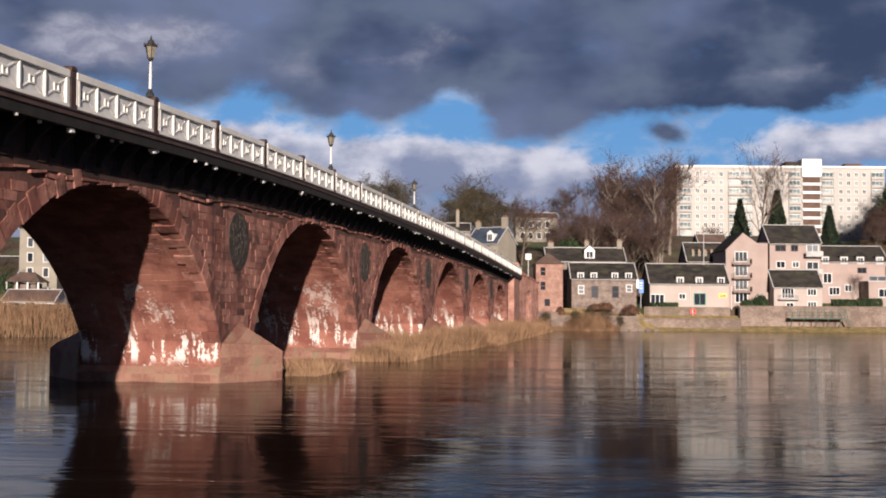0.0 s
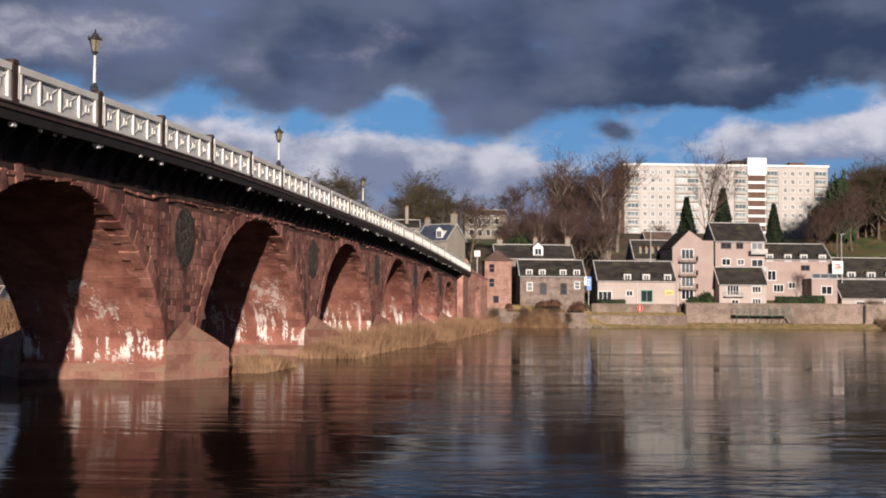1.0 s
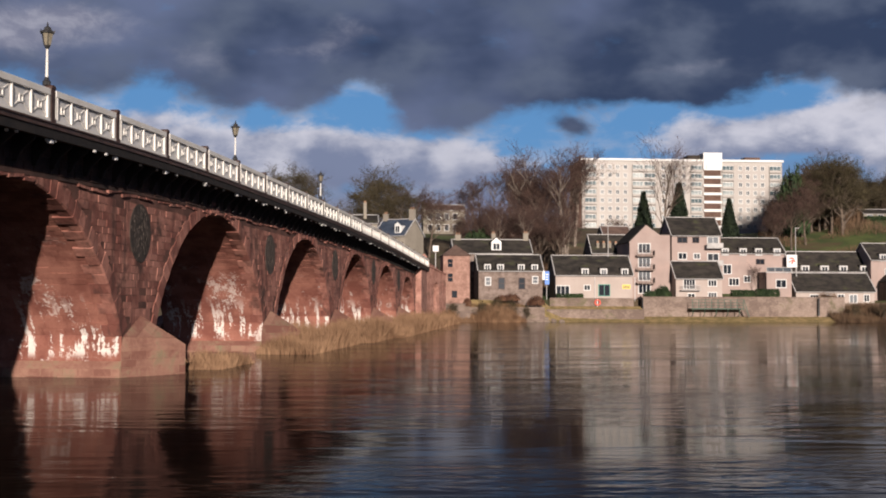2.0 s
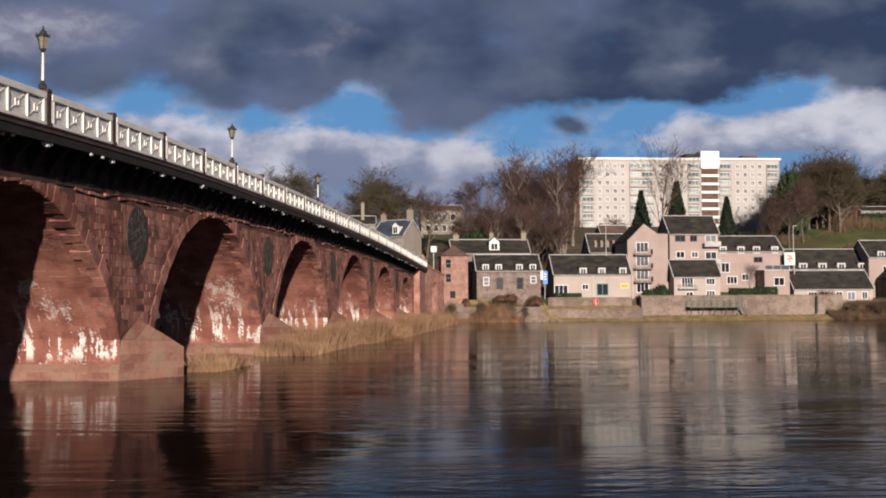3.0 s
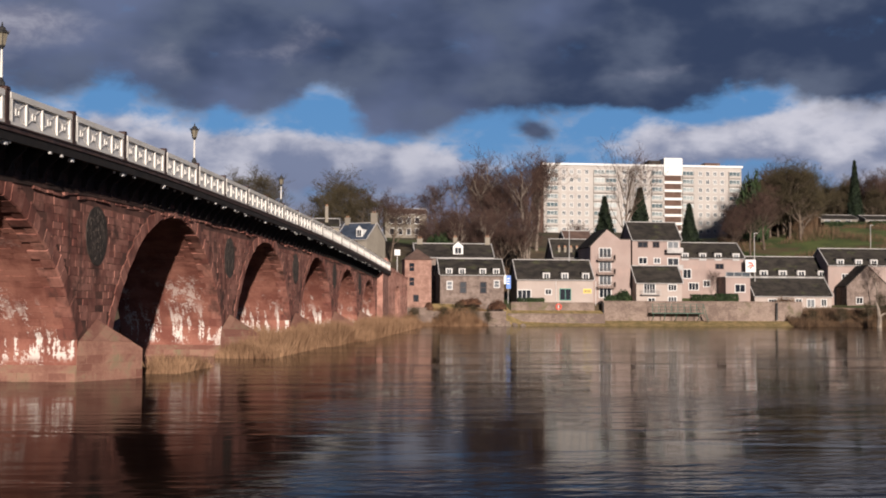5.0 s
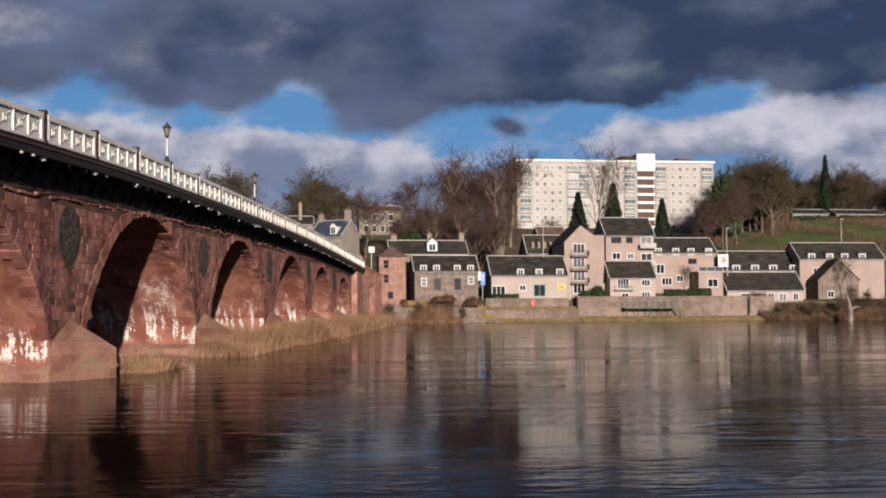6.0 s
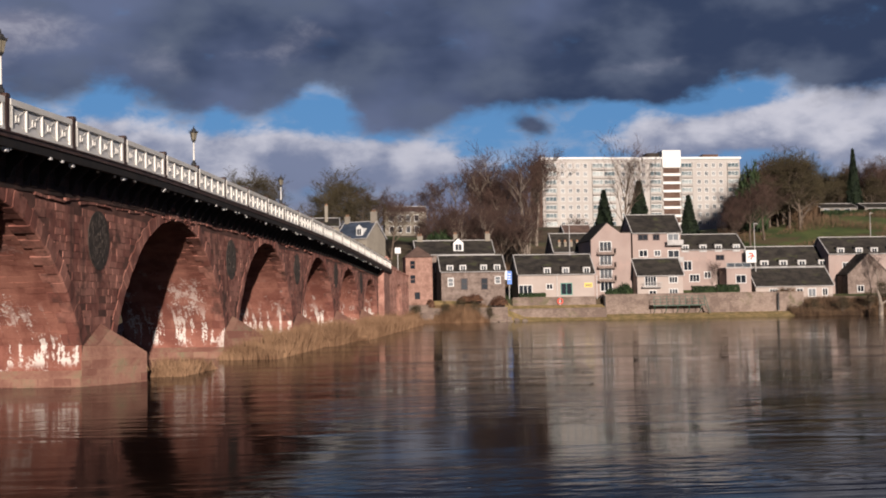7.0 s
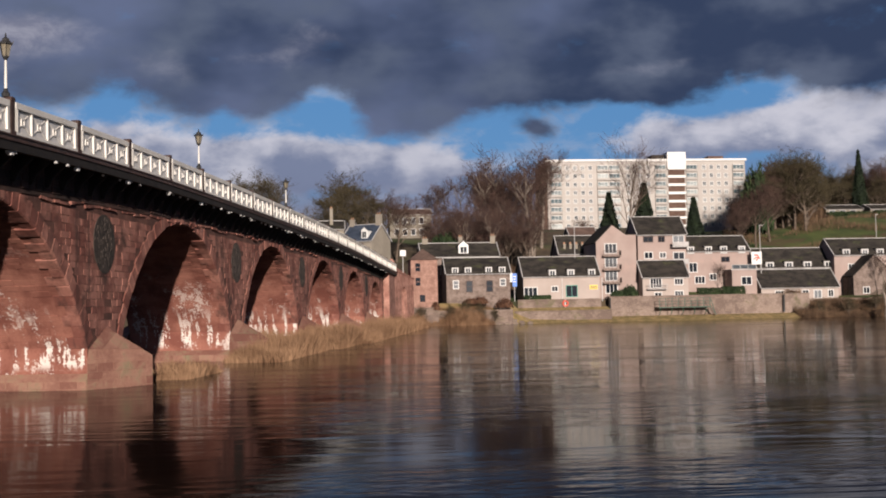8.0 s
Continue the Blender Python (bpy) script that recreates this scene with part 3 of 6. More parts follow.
def string_drop(s):
    """How far the string course's top lies under the deck edge."""
    return float(np.interp(s, (-40, -10, 20, 50, 150), (-2.35, -2.2, -2.05, -1.75, -1.65)))


def strip(x0, x1, y0, y1, lo, hi, step=3.72, drop=None):
    """A band that follows the deck's curve, or hangs from it by drop."""
    bm = bmesh.new()
    xs = list(np.arange(x0, x1, step)) + [x1]
    cols = []
    for x in xs:
        d = drop(x) if drop else 0.0
        bot, top = deck_z(x) + lo + d, deck_z(x) + hi + (d if hi >= 0 or not drop else 0.0)
        cols.append([bm.verts.new((x, y, z)) for y, z in ((y0, bot), (y1, bot), (y1, top), (y0, top))])
    for a, b in zip(cols, cols[1:]):
        for j in range(4):
            bm.faces.new((a[j], a[(j + 1) % 4], b[(j + 1) % 4], b[j]))
    bm.faces.new(cols[0])
    bm.faces.new(cols[-1][::-1])
    return bm


part("roadway", strip(-44, 160, 0.25, 10.3, -0.44, -0.08), ASPHALT, bridge)
part("fascia", strip(-44, 158.4, -0.06, 0.24, -0.22, -0.02), BROWN_IRON, bridge, "dark brown iron fascia beam")
# lower beam, its black colour standing for shade below the fascia
part("edge_beam", strip(-44, 158.4, 0.0, 0.24, -0.62, -0.224), SHADE_IRON, bridge, "edge beam coloured near-black for shade under the footway")
part("fascia", strip(-44, 158.4, -0.12, 0.2, -0.02, 0.05), BROWN_IRON, bridge)
part("back_parapet", strip(-44, 160, 10.35, 10.55, -0.4, 1.3), GREY_SHADE_IRON, bridge)
# wall band whose dark colour paints in the overhang's shade
part("upper_wall", strip(-44, 147.4, FACE - 0.06, FACE + 0.05, 0.0, -0.46, drop=string_drop), SHADE_STONE, bridge, "sandstone masonry coloured dark for shade under the footway")

# cantilever brackets, coloured near-black for the shade under the footway
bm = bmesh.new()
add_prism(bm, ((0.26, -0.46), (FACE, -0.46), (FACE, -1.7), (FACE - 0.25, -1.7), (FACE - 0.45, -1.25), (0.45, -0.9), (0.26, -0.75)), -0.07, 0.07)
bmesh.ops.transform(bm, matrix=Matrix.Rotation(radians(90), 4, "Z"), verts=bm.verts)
bracket = finish(bm, "bracket", SHADE_IRON)
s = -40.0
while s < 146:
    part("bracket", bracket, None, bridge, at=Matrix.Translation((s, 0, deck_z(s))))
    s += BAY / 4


# parapet bays, each with four ornamental plates
def parapet_bay():
    bay = thing("parapet_bay", "cream painted cast-iron parapet with four ornamental square plates", "parapet", group="bridge parapet bays")
    n, clear, post = 4, BAY - 0.56, 0.28
    bm = bmesh.new()
    add_box(bm, post, BAY - post, -0.115, 0.2, 1.15, 1.44, 0.02)
    part("top_rail", bm, WHITE_IRON, bay, "capped top rail")
    bm = bmesh.new()
    add_box(bm, post, BAY - post, -0.10, 0.2, 0.06, 0.18)
    part("bottom_rail", bm, WHITE_IRON, bay)
    w = clear / n
    bm = bmesh.new()
    add_box(bm, -0.05, 0.05, -0.085, 0.16, 0.181, 1.149)
    bar = finish(bm, "mullion", WHITE_IRON)
    bm = bmesh.new()
    add_box(bm, 0.05, w - 0.05, 0.0, 0.06, 0.181, 1.149)
    # plates toned grey to put the shade of their recess into the colour
    plate = finish(bm, "plate", GREY_SHADE_IRON)
    cx, cz, hw, hh = w / 2, 0.67, w / 2 - 0.09, 0.44
    ribs = []
    for sx in (-1, 1):
        for sz in (-1, 1):
            bm = bmesh.new()
            a, b = Vector((cx + sx * 0.2, -0.03, cz + sz * 0.15)), Vector((cx + sx * hw, -0.03, cz + sz * hh))
            side = Vector((-(b - a).z, 0, (b - a).x)).normalized() * 0.028
            q = [a + side, b + side, b - side, a - side]
            lo = [bm.verts.new(v) for v in q]
            up = [bm.verts.new((v.x, -0.001, v.z)) for v in q]
            bm.faces.new(lo)
            for j in range(4):
                bm.faces.new((lo[j], up[j], up[(j + 1) % 4], lo[(j + 1) % 4]))
            ribs.append(finish(bm, "rib", WHITE_IRON))
    bm = bmesh.new()
    ring = [[bm.verts.new((cx + ex * r * 0.92, y, cz + ez * r * 0.85)) for ex, ez in ((-1, -1), (1, -1), (1, 1), (-1, 1))] for r, y in ((0.2, -0.001), (0.2, -0.045), (0.12, -0.045), (0.12, -0.001))]
    for r0, r1 in zip(ring, ring[1:]):
        for j in range(4):
            bm.faces.new((r0[j], r0[(j + 1) % 4], r1[(j + 1) % 4], r1[j]))
    boss = finish(bm, "boss", WHITE_IRON)
    for i in range(n):
        pl = part("plate", plate, None, bay, at=Matrix.Translation((post + i * w, 0, 0)))
        for rib in ribs:
            part("rib", rib, None, pl)
        part("boss", boss, None, pl)
    bm = bmesh.new()
    add_box(bm, -0.055, 0.055, -0.10, 0.16, 0.181, 1.149)
    pilaster = finish(bm, "pilaster", WHITE_IRON)
    for px in (post + 0.19, BAY - post - 0.19):
        part("pilaster", pilaster, None, bay, at=Matrix.Translation((px, 0, 0)))
    for i in range(n + 1):
        part("mullion", bar, None, bay, at=Matrix.Translation((post + i * w + (0.056 if i == 0 else -0.056 if i == n else 0), 0, 0)))
    bm = bmesh.new()
    add_box(bm, -0.012, 0.012, 0.05, 0.075, 1.42, 1.49)
    pin = finish(bm, "pin", WHITE_IRON)
    for i in range(5):
        part("pin", pin, None, bay, at=Matrix.Translation((post + (i + 0.5) * clear / 5, 0, 0)))
    return bay


def parapet_post():
    ob = thing("parapet_post", "dark brown iron post between parapet bays", "post", group="bridge parapet posts")
    bm = bmesh.new()
    add_box(bm, -0.2, 0.2, -0.09, 0.24, 0.05, 1.46, 0.02)
    part("shaft", bm, BROWN_IRON, ob)
    bm = bmesh.new()
    add_prism(bm, ((-0.22, 1.46), (0.22, 1.46), (0.22, 1.54), (0.12, 1.62), (-0.12, 1.62), (-0.22, 1.54)), -0.11, 0.26)
    part("cap", bm, BROWN_IRON, ob)
    bm = bmesh.new()
    add_box(bm, -0.23, 0.23, -0.12, 0.27, 0.05, 0.2)
    part("foot", bm, BROWN_IRON, ob)
    return ob


def street_lamp():
    ob = thing("street_lamp", "cream iron lamp post with a dark six-sided lantern", "street lamp", group="bridge lamps")
    bm = bmesh.new()
    add_lathe(bm, 0, 0, ((0.17, 0), (0.17, 0.16), (0.10, 0.24), (0.085, 0.35)))
    part("foot", bm, BLACK_IRON, ob)
    bm = bmesh.new()
    add_lathe(bm, 0, 0, ((0.062, 0.35), (0.055, 1.0), (0.075, 1.02), (0.05, 1.06), (0.045, 1.55)))
    part("column", bm, WHITE_IRON, ob)
    bm = bmesh.new()
    add_lathe(bm, 0, 0, ((0.05, 1.55), (0.13, 1.66), (0.15, 1.72)), 6)
    part("collar", bm, BLACK_IRON, ob)
    bm = bmesh.new()
    add_lathe(bm, 0, 0, ((0.14, 1.72), (0.235, 2.22)), 6)
    part("glass", bm, LANTERN_GLASS, ob)
    bm = bmesh.new()
    for j in range(6):
        a = 2 * math.pi * (j + 0.5) / 6
        add_tube(bm, [(0.145 * math.cos(a), 0.145 * math.sin(a), 1.72), (0.245 * math.cos(a), 0.245 * math.sin(a), 2.22)], [0.018, 0.018], 4)
    part("glazing_bar", bm, BLACK_IRON, ob)
    bm = bmesh.new()
    add_lathe(bm, 0, 0, ((0.31, 2.22), (0.30, 2.27), (0.17, 2.38), (0.15, 2.46), (0.07, 2.52), (0.03, 2.56), (0.045, 2.60), (0.012, 2.72)), 6)
    for j in range(6):
        a = 2 * math.pi * (j + 0.5) / 6
        add_tube(bm, [(0.30 * math.cos(a), 0.30 * math.sin(a), 2.25), (0.34 * math.cos(a), 0.34 * math.sin(a), 2.38)], [0.03, 0.008], 4)
    part("hood", bm, BLACK_IRON, ob)
    return ob


bay0, post0, lamp0 = parapet_bay(), parapet_post(), street_lamp()
first = True
for i in range(-5, 22):
    s = i * BAY
    z0, z1 = deck_z(s), deck_z(s + BAY)
    m = BRIDGE @ Matrix.Translation((s, 0, z0))
    if i < 21:
        if first:
            bay0.matrix_basis = m @ Matrix.Rotation(-math.atan2(z1 - z0, BAY), 4, "Y")
        else:
            copy_thing(bay0, m @ Matrix.Rotation(-math.atan2(z1 - z0, BAY), 4, "Y"))
    if first:
        post0.matrix_basis = m
    else:
        copy_thing(post0, m)
    if i == 0:
        lamp0.matrix_basis = m @ Matrix.Translation((-0.06, 0.2, 1.62))
    elif i in (4, 8, -4):
        copy_thing(lamp0, m @ Matrix.Translation((-0.06, 0.2, 1.62)))
    first = False


# ---- cut stones of the bridge ----
def stone(corners, normal, proud, name="stone", mat=SANDSTONE, gap=0.03):
    """One block: four corners on the wall, pulled in by the joint and set proud with a chamfer."""
    c = sum(corners, Vector()) / 4
    bm = bmesh.new()
    base = [bm.verts.new(p + (c - p).normalized() * gap * 0.6 - normal * 0.02) for p in corners]
    top = [bm.verts.new(p + (c - p).normalized() * (gap * 0.6 + proud * 0.5) + normal * proud) for p in corners]
    bm.faces.new(top)
    for j in range(4):
        bm.faces.new((base[j], base[(j + 1) % 4], top[(j + 1) % 4], top[j]))
    return bm


RING = 0.78
rs = random.Random(5)
N_FACE = Vector((0, -1, 0))
for i in range(1, len(ARCHES)):
    c, half, spring, crown = ARCHES[i]
    count = (0, 44, 44, 42, 40, 36, 32)[i]
    inner, outer = arc(c, half, spring, crown, count), arc(c, half, spring, crown, count, RING)
    for j in range(count):
        deep = (0.95 if j % 2 else 0.6) + rs.uniform(-0.08, 0.08)
        bm = bmesh.new()
        a0, a1 = Vector((*inner[j], 0)), Vector((*inner[j + 1], 0))
        b0, b1 = Vector((*outer[j], 0)), Vector((*outer[j + 1], 0))
        tall_j = RING * (1.0 + (0.12 if j % 2 else -0.05))
        n0, n1 = (b0 - a0).normalized(), (b1 - a1).normalized()
        e = (a1 - a0).normalized() * rs.uniform(0.012, 0.03)
        drop = rs.uniform(0.03, 0.11)
        lift = rs.uniform(0.02, 0.09)
        worn = rs.uniform(0.04, 0.10)
        # the arris between face and soffit is worn to a chamfer
        prof = [a0 - n0 * drop + e, a1 - n1 * drop - e, a1 + n1 * tall_j - e, a0 + n0 * tall_j + e]
        face = [prof[0] + n0 * worn, prof[1] + n1 * worn, prof[2], prof[3]]
        rings = [[bm.verts.new((p.x, FACE - lift, p.y)) for p in face], [bm.verts.new((p.x, FACE - lift + worn, p.y)) for p in prof], [bm.verts.new((p.x, FACE + deep, p.y)) for p in prof]]
        bm.faces.new(rings[0])
        bm.faces.new(rings[2][::-1])
        for fr, bk in zip(rings, rings[1:]):
            for q in range(4):
                bm.faces.new((fr[q], bk[q], bk[(q + 1) % 4], fr[(q + 1) % 4]))
        part("voussoir", bm, SANDSTONE, bridge)


def spandrel_stones(s0, s1):
    """Courses of blocks on the face between arch rings, string course and pier foot."""
    z, row, made = 2.0, 0, []
    while z < 10.2:
        h = rs.uniform(0.34, 0.44)
        s = s0 - (0.5 if row % 2 else 0.0)
        while s < s1:
            w = rs.uniform(0.7, 1.35)
            a, b = s, s + w
            ok = True
            for x in (a, b):
                near = min(range(len(ARCHES)), key=lambda q: abs(ARCHES[q][0] - x))
                c, half, spring, crown = ARCHES[near]
                rise = crown - spring
                r = (half * half + rise * rise) / (2 * rise)
                if math.hypot(x - c, z - (crown - r)) < r + RING * 0.72:
                    ok = False
                if z + h > deck_z(x) + string_drop(x) - 0.26:
                    ok = False
                p = min(PIERS, key=lambda q: abs(q - x))
                if ((x - p) / 0.8) ** 2 + ((z + h / 2 - 7.6) / 1.3) ** 2 < 1.0:
                    ok = False
            if ok and rs.random() > 0.03:
                cs = [Vector((x + rs.uniform(-0.035, 0.035), FACE, v + rs.uniform(-0.03, 0.03))) for x, v in ((a, z), (b, z), (b, z + h), (a, z + h))]
                made.append(stone(cs, N_FACE, rs.choice((0.004, 0.008, 0.014, 0.02, 0.032)), gap=rs.uniform(0.02, 0.045)))
            s += w
        z += h
        row += 1
    return made


def join(parts, name, mat, parent, label):
    vs, fs = [], []
    for bm in parts:
        bm.verts.index_update()
        o = len(vs)
        vs += [tuple(v.co) for v in bm.verts]
        fs += [[o + v.index for v in f.verts] for f in bm.faces]
        bm.free()
    me = bpy.data.meshes.new(name)
    me.from_pydata(vs, [], fs)
    me.materials.append(mat)
    ob = part(name, me, None, parent, label)
    tagged(ob, kind="stuff")


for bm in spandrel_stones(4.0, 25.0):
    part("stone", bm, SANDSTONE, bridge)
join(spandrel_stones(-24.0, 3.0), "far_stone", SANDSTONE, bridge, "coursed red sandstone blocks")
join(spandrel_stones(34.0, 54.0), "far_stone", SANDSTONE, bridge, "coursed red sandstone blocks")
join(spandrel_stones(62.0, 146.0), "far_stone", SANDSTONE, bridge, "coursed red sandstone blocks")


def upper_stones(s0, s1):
    """Rough wall courses between string course and footway, coloured dark for its shade."""
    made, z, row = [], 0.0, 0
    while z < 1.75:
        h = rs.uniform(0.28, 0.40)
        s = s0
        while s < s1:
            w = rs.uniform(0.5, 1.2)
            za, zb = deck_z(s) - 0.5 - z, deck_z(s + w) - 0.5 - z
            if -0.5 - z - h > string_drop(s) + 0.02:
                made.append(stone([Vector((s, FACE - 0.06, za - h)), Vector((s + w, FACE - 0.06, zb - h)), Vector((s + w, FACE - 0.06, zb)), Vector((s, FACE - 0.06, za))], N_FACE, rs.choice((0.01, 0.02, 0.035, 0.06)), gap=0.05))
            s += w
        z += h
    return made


join(upper_stones(-28.0, 146.0), "upper_stone", SHADE_STONE, bridge, "rough wall stones coloured dark for shade under the footway")


def soffit_stones(i, j0, j1):
    """Courses along the soffit of an arch, from course j0 to j1 counted from the first springing."""
    c, half, spring, crown = ARCHES[i]
    n = 72
    pts = arc(c, half, spring, crown, n)
    made = []
    for j in range(j0, j1):
        p, q = Vector((pts[j][0], 0, pts[j][1])), Vector((pts[j + 1][0], 0, pts[j + 1][1]))
        nrm = Vector((-(q - p).z, 0, (q - p).x)).normalized()
        if nrm.dot(Vector((c, 0, 0)) - p) < 0:
            nrm = -nrm
        y = FACE + (1.02 if j % 2 else 0.68)
        while y < BACK - 0.3:
            w = rs.uniform(0.6, 1.2)
            y2 = min(BACK, y + w)
            made.append(stone([Vector((p.x, y, p.z)), Vector((p.x, y2, p.z)), Vector((q.x, y2, q.z)), Vector((q.x, y, q.z))], nrm, rs.choice((0.006, 0.012, 0.02, 0.035)), gap=0.045))
            y = y2
    return made


for bm in soffit_stones(1, 54, 72):
    part("soffit_stone", bm, BARREL, bridge)
join(soffit_stones(2, 40, 72), "far_soffit_stone", BARREL, bridge, "lime-streaked soffit blocks")
join(soffit_stones(3, 44, 72), "far_soffit_stone", BARREL, bridge, "lime-streaked soffit blocks")
join(soffit_stones(1, 40, 54), "far_soffit_stone", BARREL, bridge, "lime-streaked soffit blocks")

# the weathered string course, stone by stone
far = []
s = -40.0
while s < 147:
    w = rs.uniform(0.4, 1.7)
    if rs.random() > 0.25:
        top = deck_z(s) + string_drop(s) + rs.uniform(-0.12, 0.04)
        hgt, out = rs.uniform(0.06, 0.18), rs.uniform(0.03, 0.17)
        sl = (deck_z(s + w) - deck_z(s)) / w + rs.uniform(-0.09, 0.09)
        bm = bmesh.new()
        prof = ((s + 0.02, 0), (s + w - 0.02, sl * w), (s + w - 0.03, sl * w - hgt * rs.uniform(0.7, 1)), (s + 0.03, -hgt))
        add_prism(bm, [(x, top + z) for x, z in prof], FACE - out, FACE + 0.1)
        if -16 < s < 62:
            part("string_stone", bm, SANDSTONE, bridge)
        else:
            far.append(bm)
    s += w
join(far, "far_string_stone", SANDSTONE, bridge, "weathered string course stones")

# oval panels of dark rubble over the piers
for p in PIERS[1:-1]:
    bm = bmesh.new()
    stones = []
    zc = min(7.8, deck_z(p) - 3.6)
    ring = [bm.verts.new((p + 1.62 * math.cos(a), FACE - 0.05, zc + 1.52 * math.sin(a) * (1.0 if math.sin(a) > 0 else 1.12))) for a in (2 * math.pi * j / 28 for j in range(28))]
    back = [bm.verts.new((v.co.x, FACE + 0.02, v.co.z)) for v in ring]
    bm.faces.new(ring)
    for j in range(28):
        bm.faces.new((ring[j], ring[(j + 1) % 28], back[(j + 1) % 28], back[j]))
    pan = part("oval_panel", bm, RUBBLE, bridge, "oval panel of dark rubble")
    if p < 80:
        bits = []
        for j in range(120):
            a, r = rs.uniform(0, 6.283), math.sqrt(rs.random()) * 0.92
            x, z = p + 1.5 * r * math.cos(a), zc + 1.46 * r * math.sin(a)
            w, h = rs.uniform(0.08, 0.2), rs.uniform(0.07, 0.14)
            bits.append(stone([Vector((x - w, FACE - 0.04, z - h)), Vector((x + w, FACE - 0.04, z - h * 0.8)), Vector((x + w * 0.8, FACE - 0.04, z + h)), Vector((x - w * 0.9, FACE - 0.04, z + h))], N_FACE, rs.uniform(0.015, 0.04)))
        join(bits, "rubble", RUBBLE, pan, "")

# white floodlight boxes under the footway
for i in range(-4, 20):
    s = i * BAY + 0.35
    bm = bmesh.new()
    add_box(bm, -0.15, 0.15, -0.02, 0.18, -0.81, -0.63, 0.02)
    part("floodlight", bm, WHITE_PAINT, bridge, "small white floodlight box", at=Matrix.Translation((s, 0.1, deck_z(s))))


# dressed blocks on the noses and feet of the two nearest piers
def wall_blocks(p0, p1, z0, z1, out, top=None):
    """Courses on an upright face from p0 to p1 (x, y); top(t) trims them under a sloping cap."""
    made, z, row = [], z0, 0
    l = math.hypot(p1[0] - p0[0], p1[1] - p0[1])
    while z < z1 - 0.15:
        h = min(rs.uniform(0.36, 0.46), z1 - z)
        t = -0.4 * (row % 2)
        while t < l:
            a, b = max(0.0, t), min(l, t + rs.uniform(0.75, 1.25))
            if b - a > 0.15:
                q = [Vector((p0[0] + (p1[0] - p0[0]) * u / l, p0[1] + (p1[1] - p0[1]) * u / l, v)) for u, v in ((a, z), (b, z), (b, z + h), (a, z + h))]
                made.append(stone(q, out, rs.choice((0.006, 0.012, 0.02, 0.03)), mat=PALE_STONE))
            t = b if b > t else t + 0.5
        z += h
        row += 1
    return made


for p in PIERS[2:4]:
    n1 = Vector((-2.3, -3.65, 0)).normalized()
    n2 = Vector((2.3, -1.85, 0)).normalized()
    for bm in wall_blocks((p - 2.75, FACE - 0.07), (p + 0.9, FACE - 2.36), -0.3, 1.48, n1) + wall_blocks((p + 0.9, FACE - 2.36), (p + 2.75, FACE - 0.07), -0.3, 1.48, n2):
        part("nose_stone", bm, PALE_STONE, bridge)
    for bm in wall_blocks((p - 2.8, BACK), (p - 2.8, FACE - 0.04), -0.3, 0.52, Vector((-1, 0, 0))):
        part("plinth_stone", bm, PALE_STONE, bridge)
    # coping slabs on the sloping cap
    for a, b, c in ((Vector((p - 2.5, FACE - 0.06, 2.1)), Vector((p + 0.8, FACE - 1.86, 1.95)), Vector((p + 0.1, FACE - 0.06, 3.2))),):
        nrm = (b - a).cross(c - a).normalized()
        nrm = nrm if nrm.z > 0 else -nrm
        for j in range(4):
            u0, u1 = j / 4, (j + 1) / 4
            q = [a.lerp(b, u0), a.lerp(b, u1), c.lerp(b, u1), c.lerp(b, u0)]
            if (q[1] - q[2]).length < 0.05:
                q[2] = q[2].lerp(q[3], 0.15)
            part("coping_slab", stone(q, nrm, rs.uniform(0.02, 0.04)), PALE_STONE, bridge)

# pale bracket ends that catch the sun under the fascia
ends = []
for j in range(4):
    bm = bmesh.new()
    w, h = rs.uniform(0.05, 0.11), rs.uniform(0.07, 0.15)
    add_prism(bm, ((-w, -0.63), (w, -0.63), (w * 0.8, -0.63 - h), (-w * 0.6, -0.63 - h * 0.8)), -0.02, 0.1)
    ends.append(finish(bm, "bracket_end", GREY_SHADE_IRON))
s = -40.0
while s < 146:
    if rs.random() > 0.5:
        x = s + rs.uniform(-0.5, 0.5)
        part("bracket_end", rs.choice(ends), None, bridge, at=Matrix.Translation((x, rs.uniform(-0.02, 0.3), deck_z(x))))
    s += BAY / 8


# ---- houses on the far bank ----
def add_roof(bm, x0, x1, y0, y1, eaves, ridge, over=0.3, thick=0.16):
    ym = (y0 + y1) / 2
    sl = (ridge - eaves) / (ym - y0)
    prof = [(y0 - over, eaves - over * sl), (ym, ridge), (y1 + over, eaves - over * sl)]
    a = [[bm.verts.new((x, y, z + h)) for y, z in prof for h in (0.02, thick + 0.02)] for x in (x0, x1)]
    for i in (0, 1):
        p, q = i * 2, i * 2 + 2
        bm.faces.new((a[0][p + 1], a[0][q + 1], a[1][q + 1], a[1][p + 1]))
        bm.faces.new((a[0][p], a[1][p], a[1][q], a[0][q]))
        for e in a:
            bm.faces.new((e[p], e[q], e[q + 1], e[p + 1]))
    for p in (0, 4):
        bm.faces.new((a[0][p], a[0][p + 1], a[1][p + 1], a[1][p]))


_windows = {}


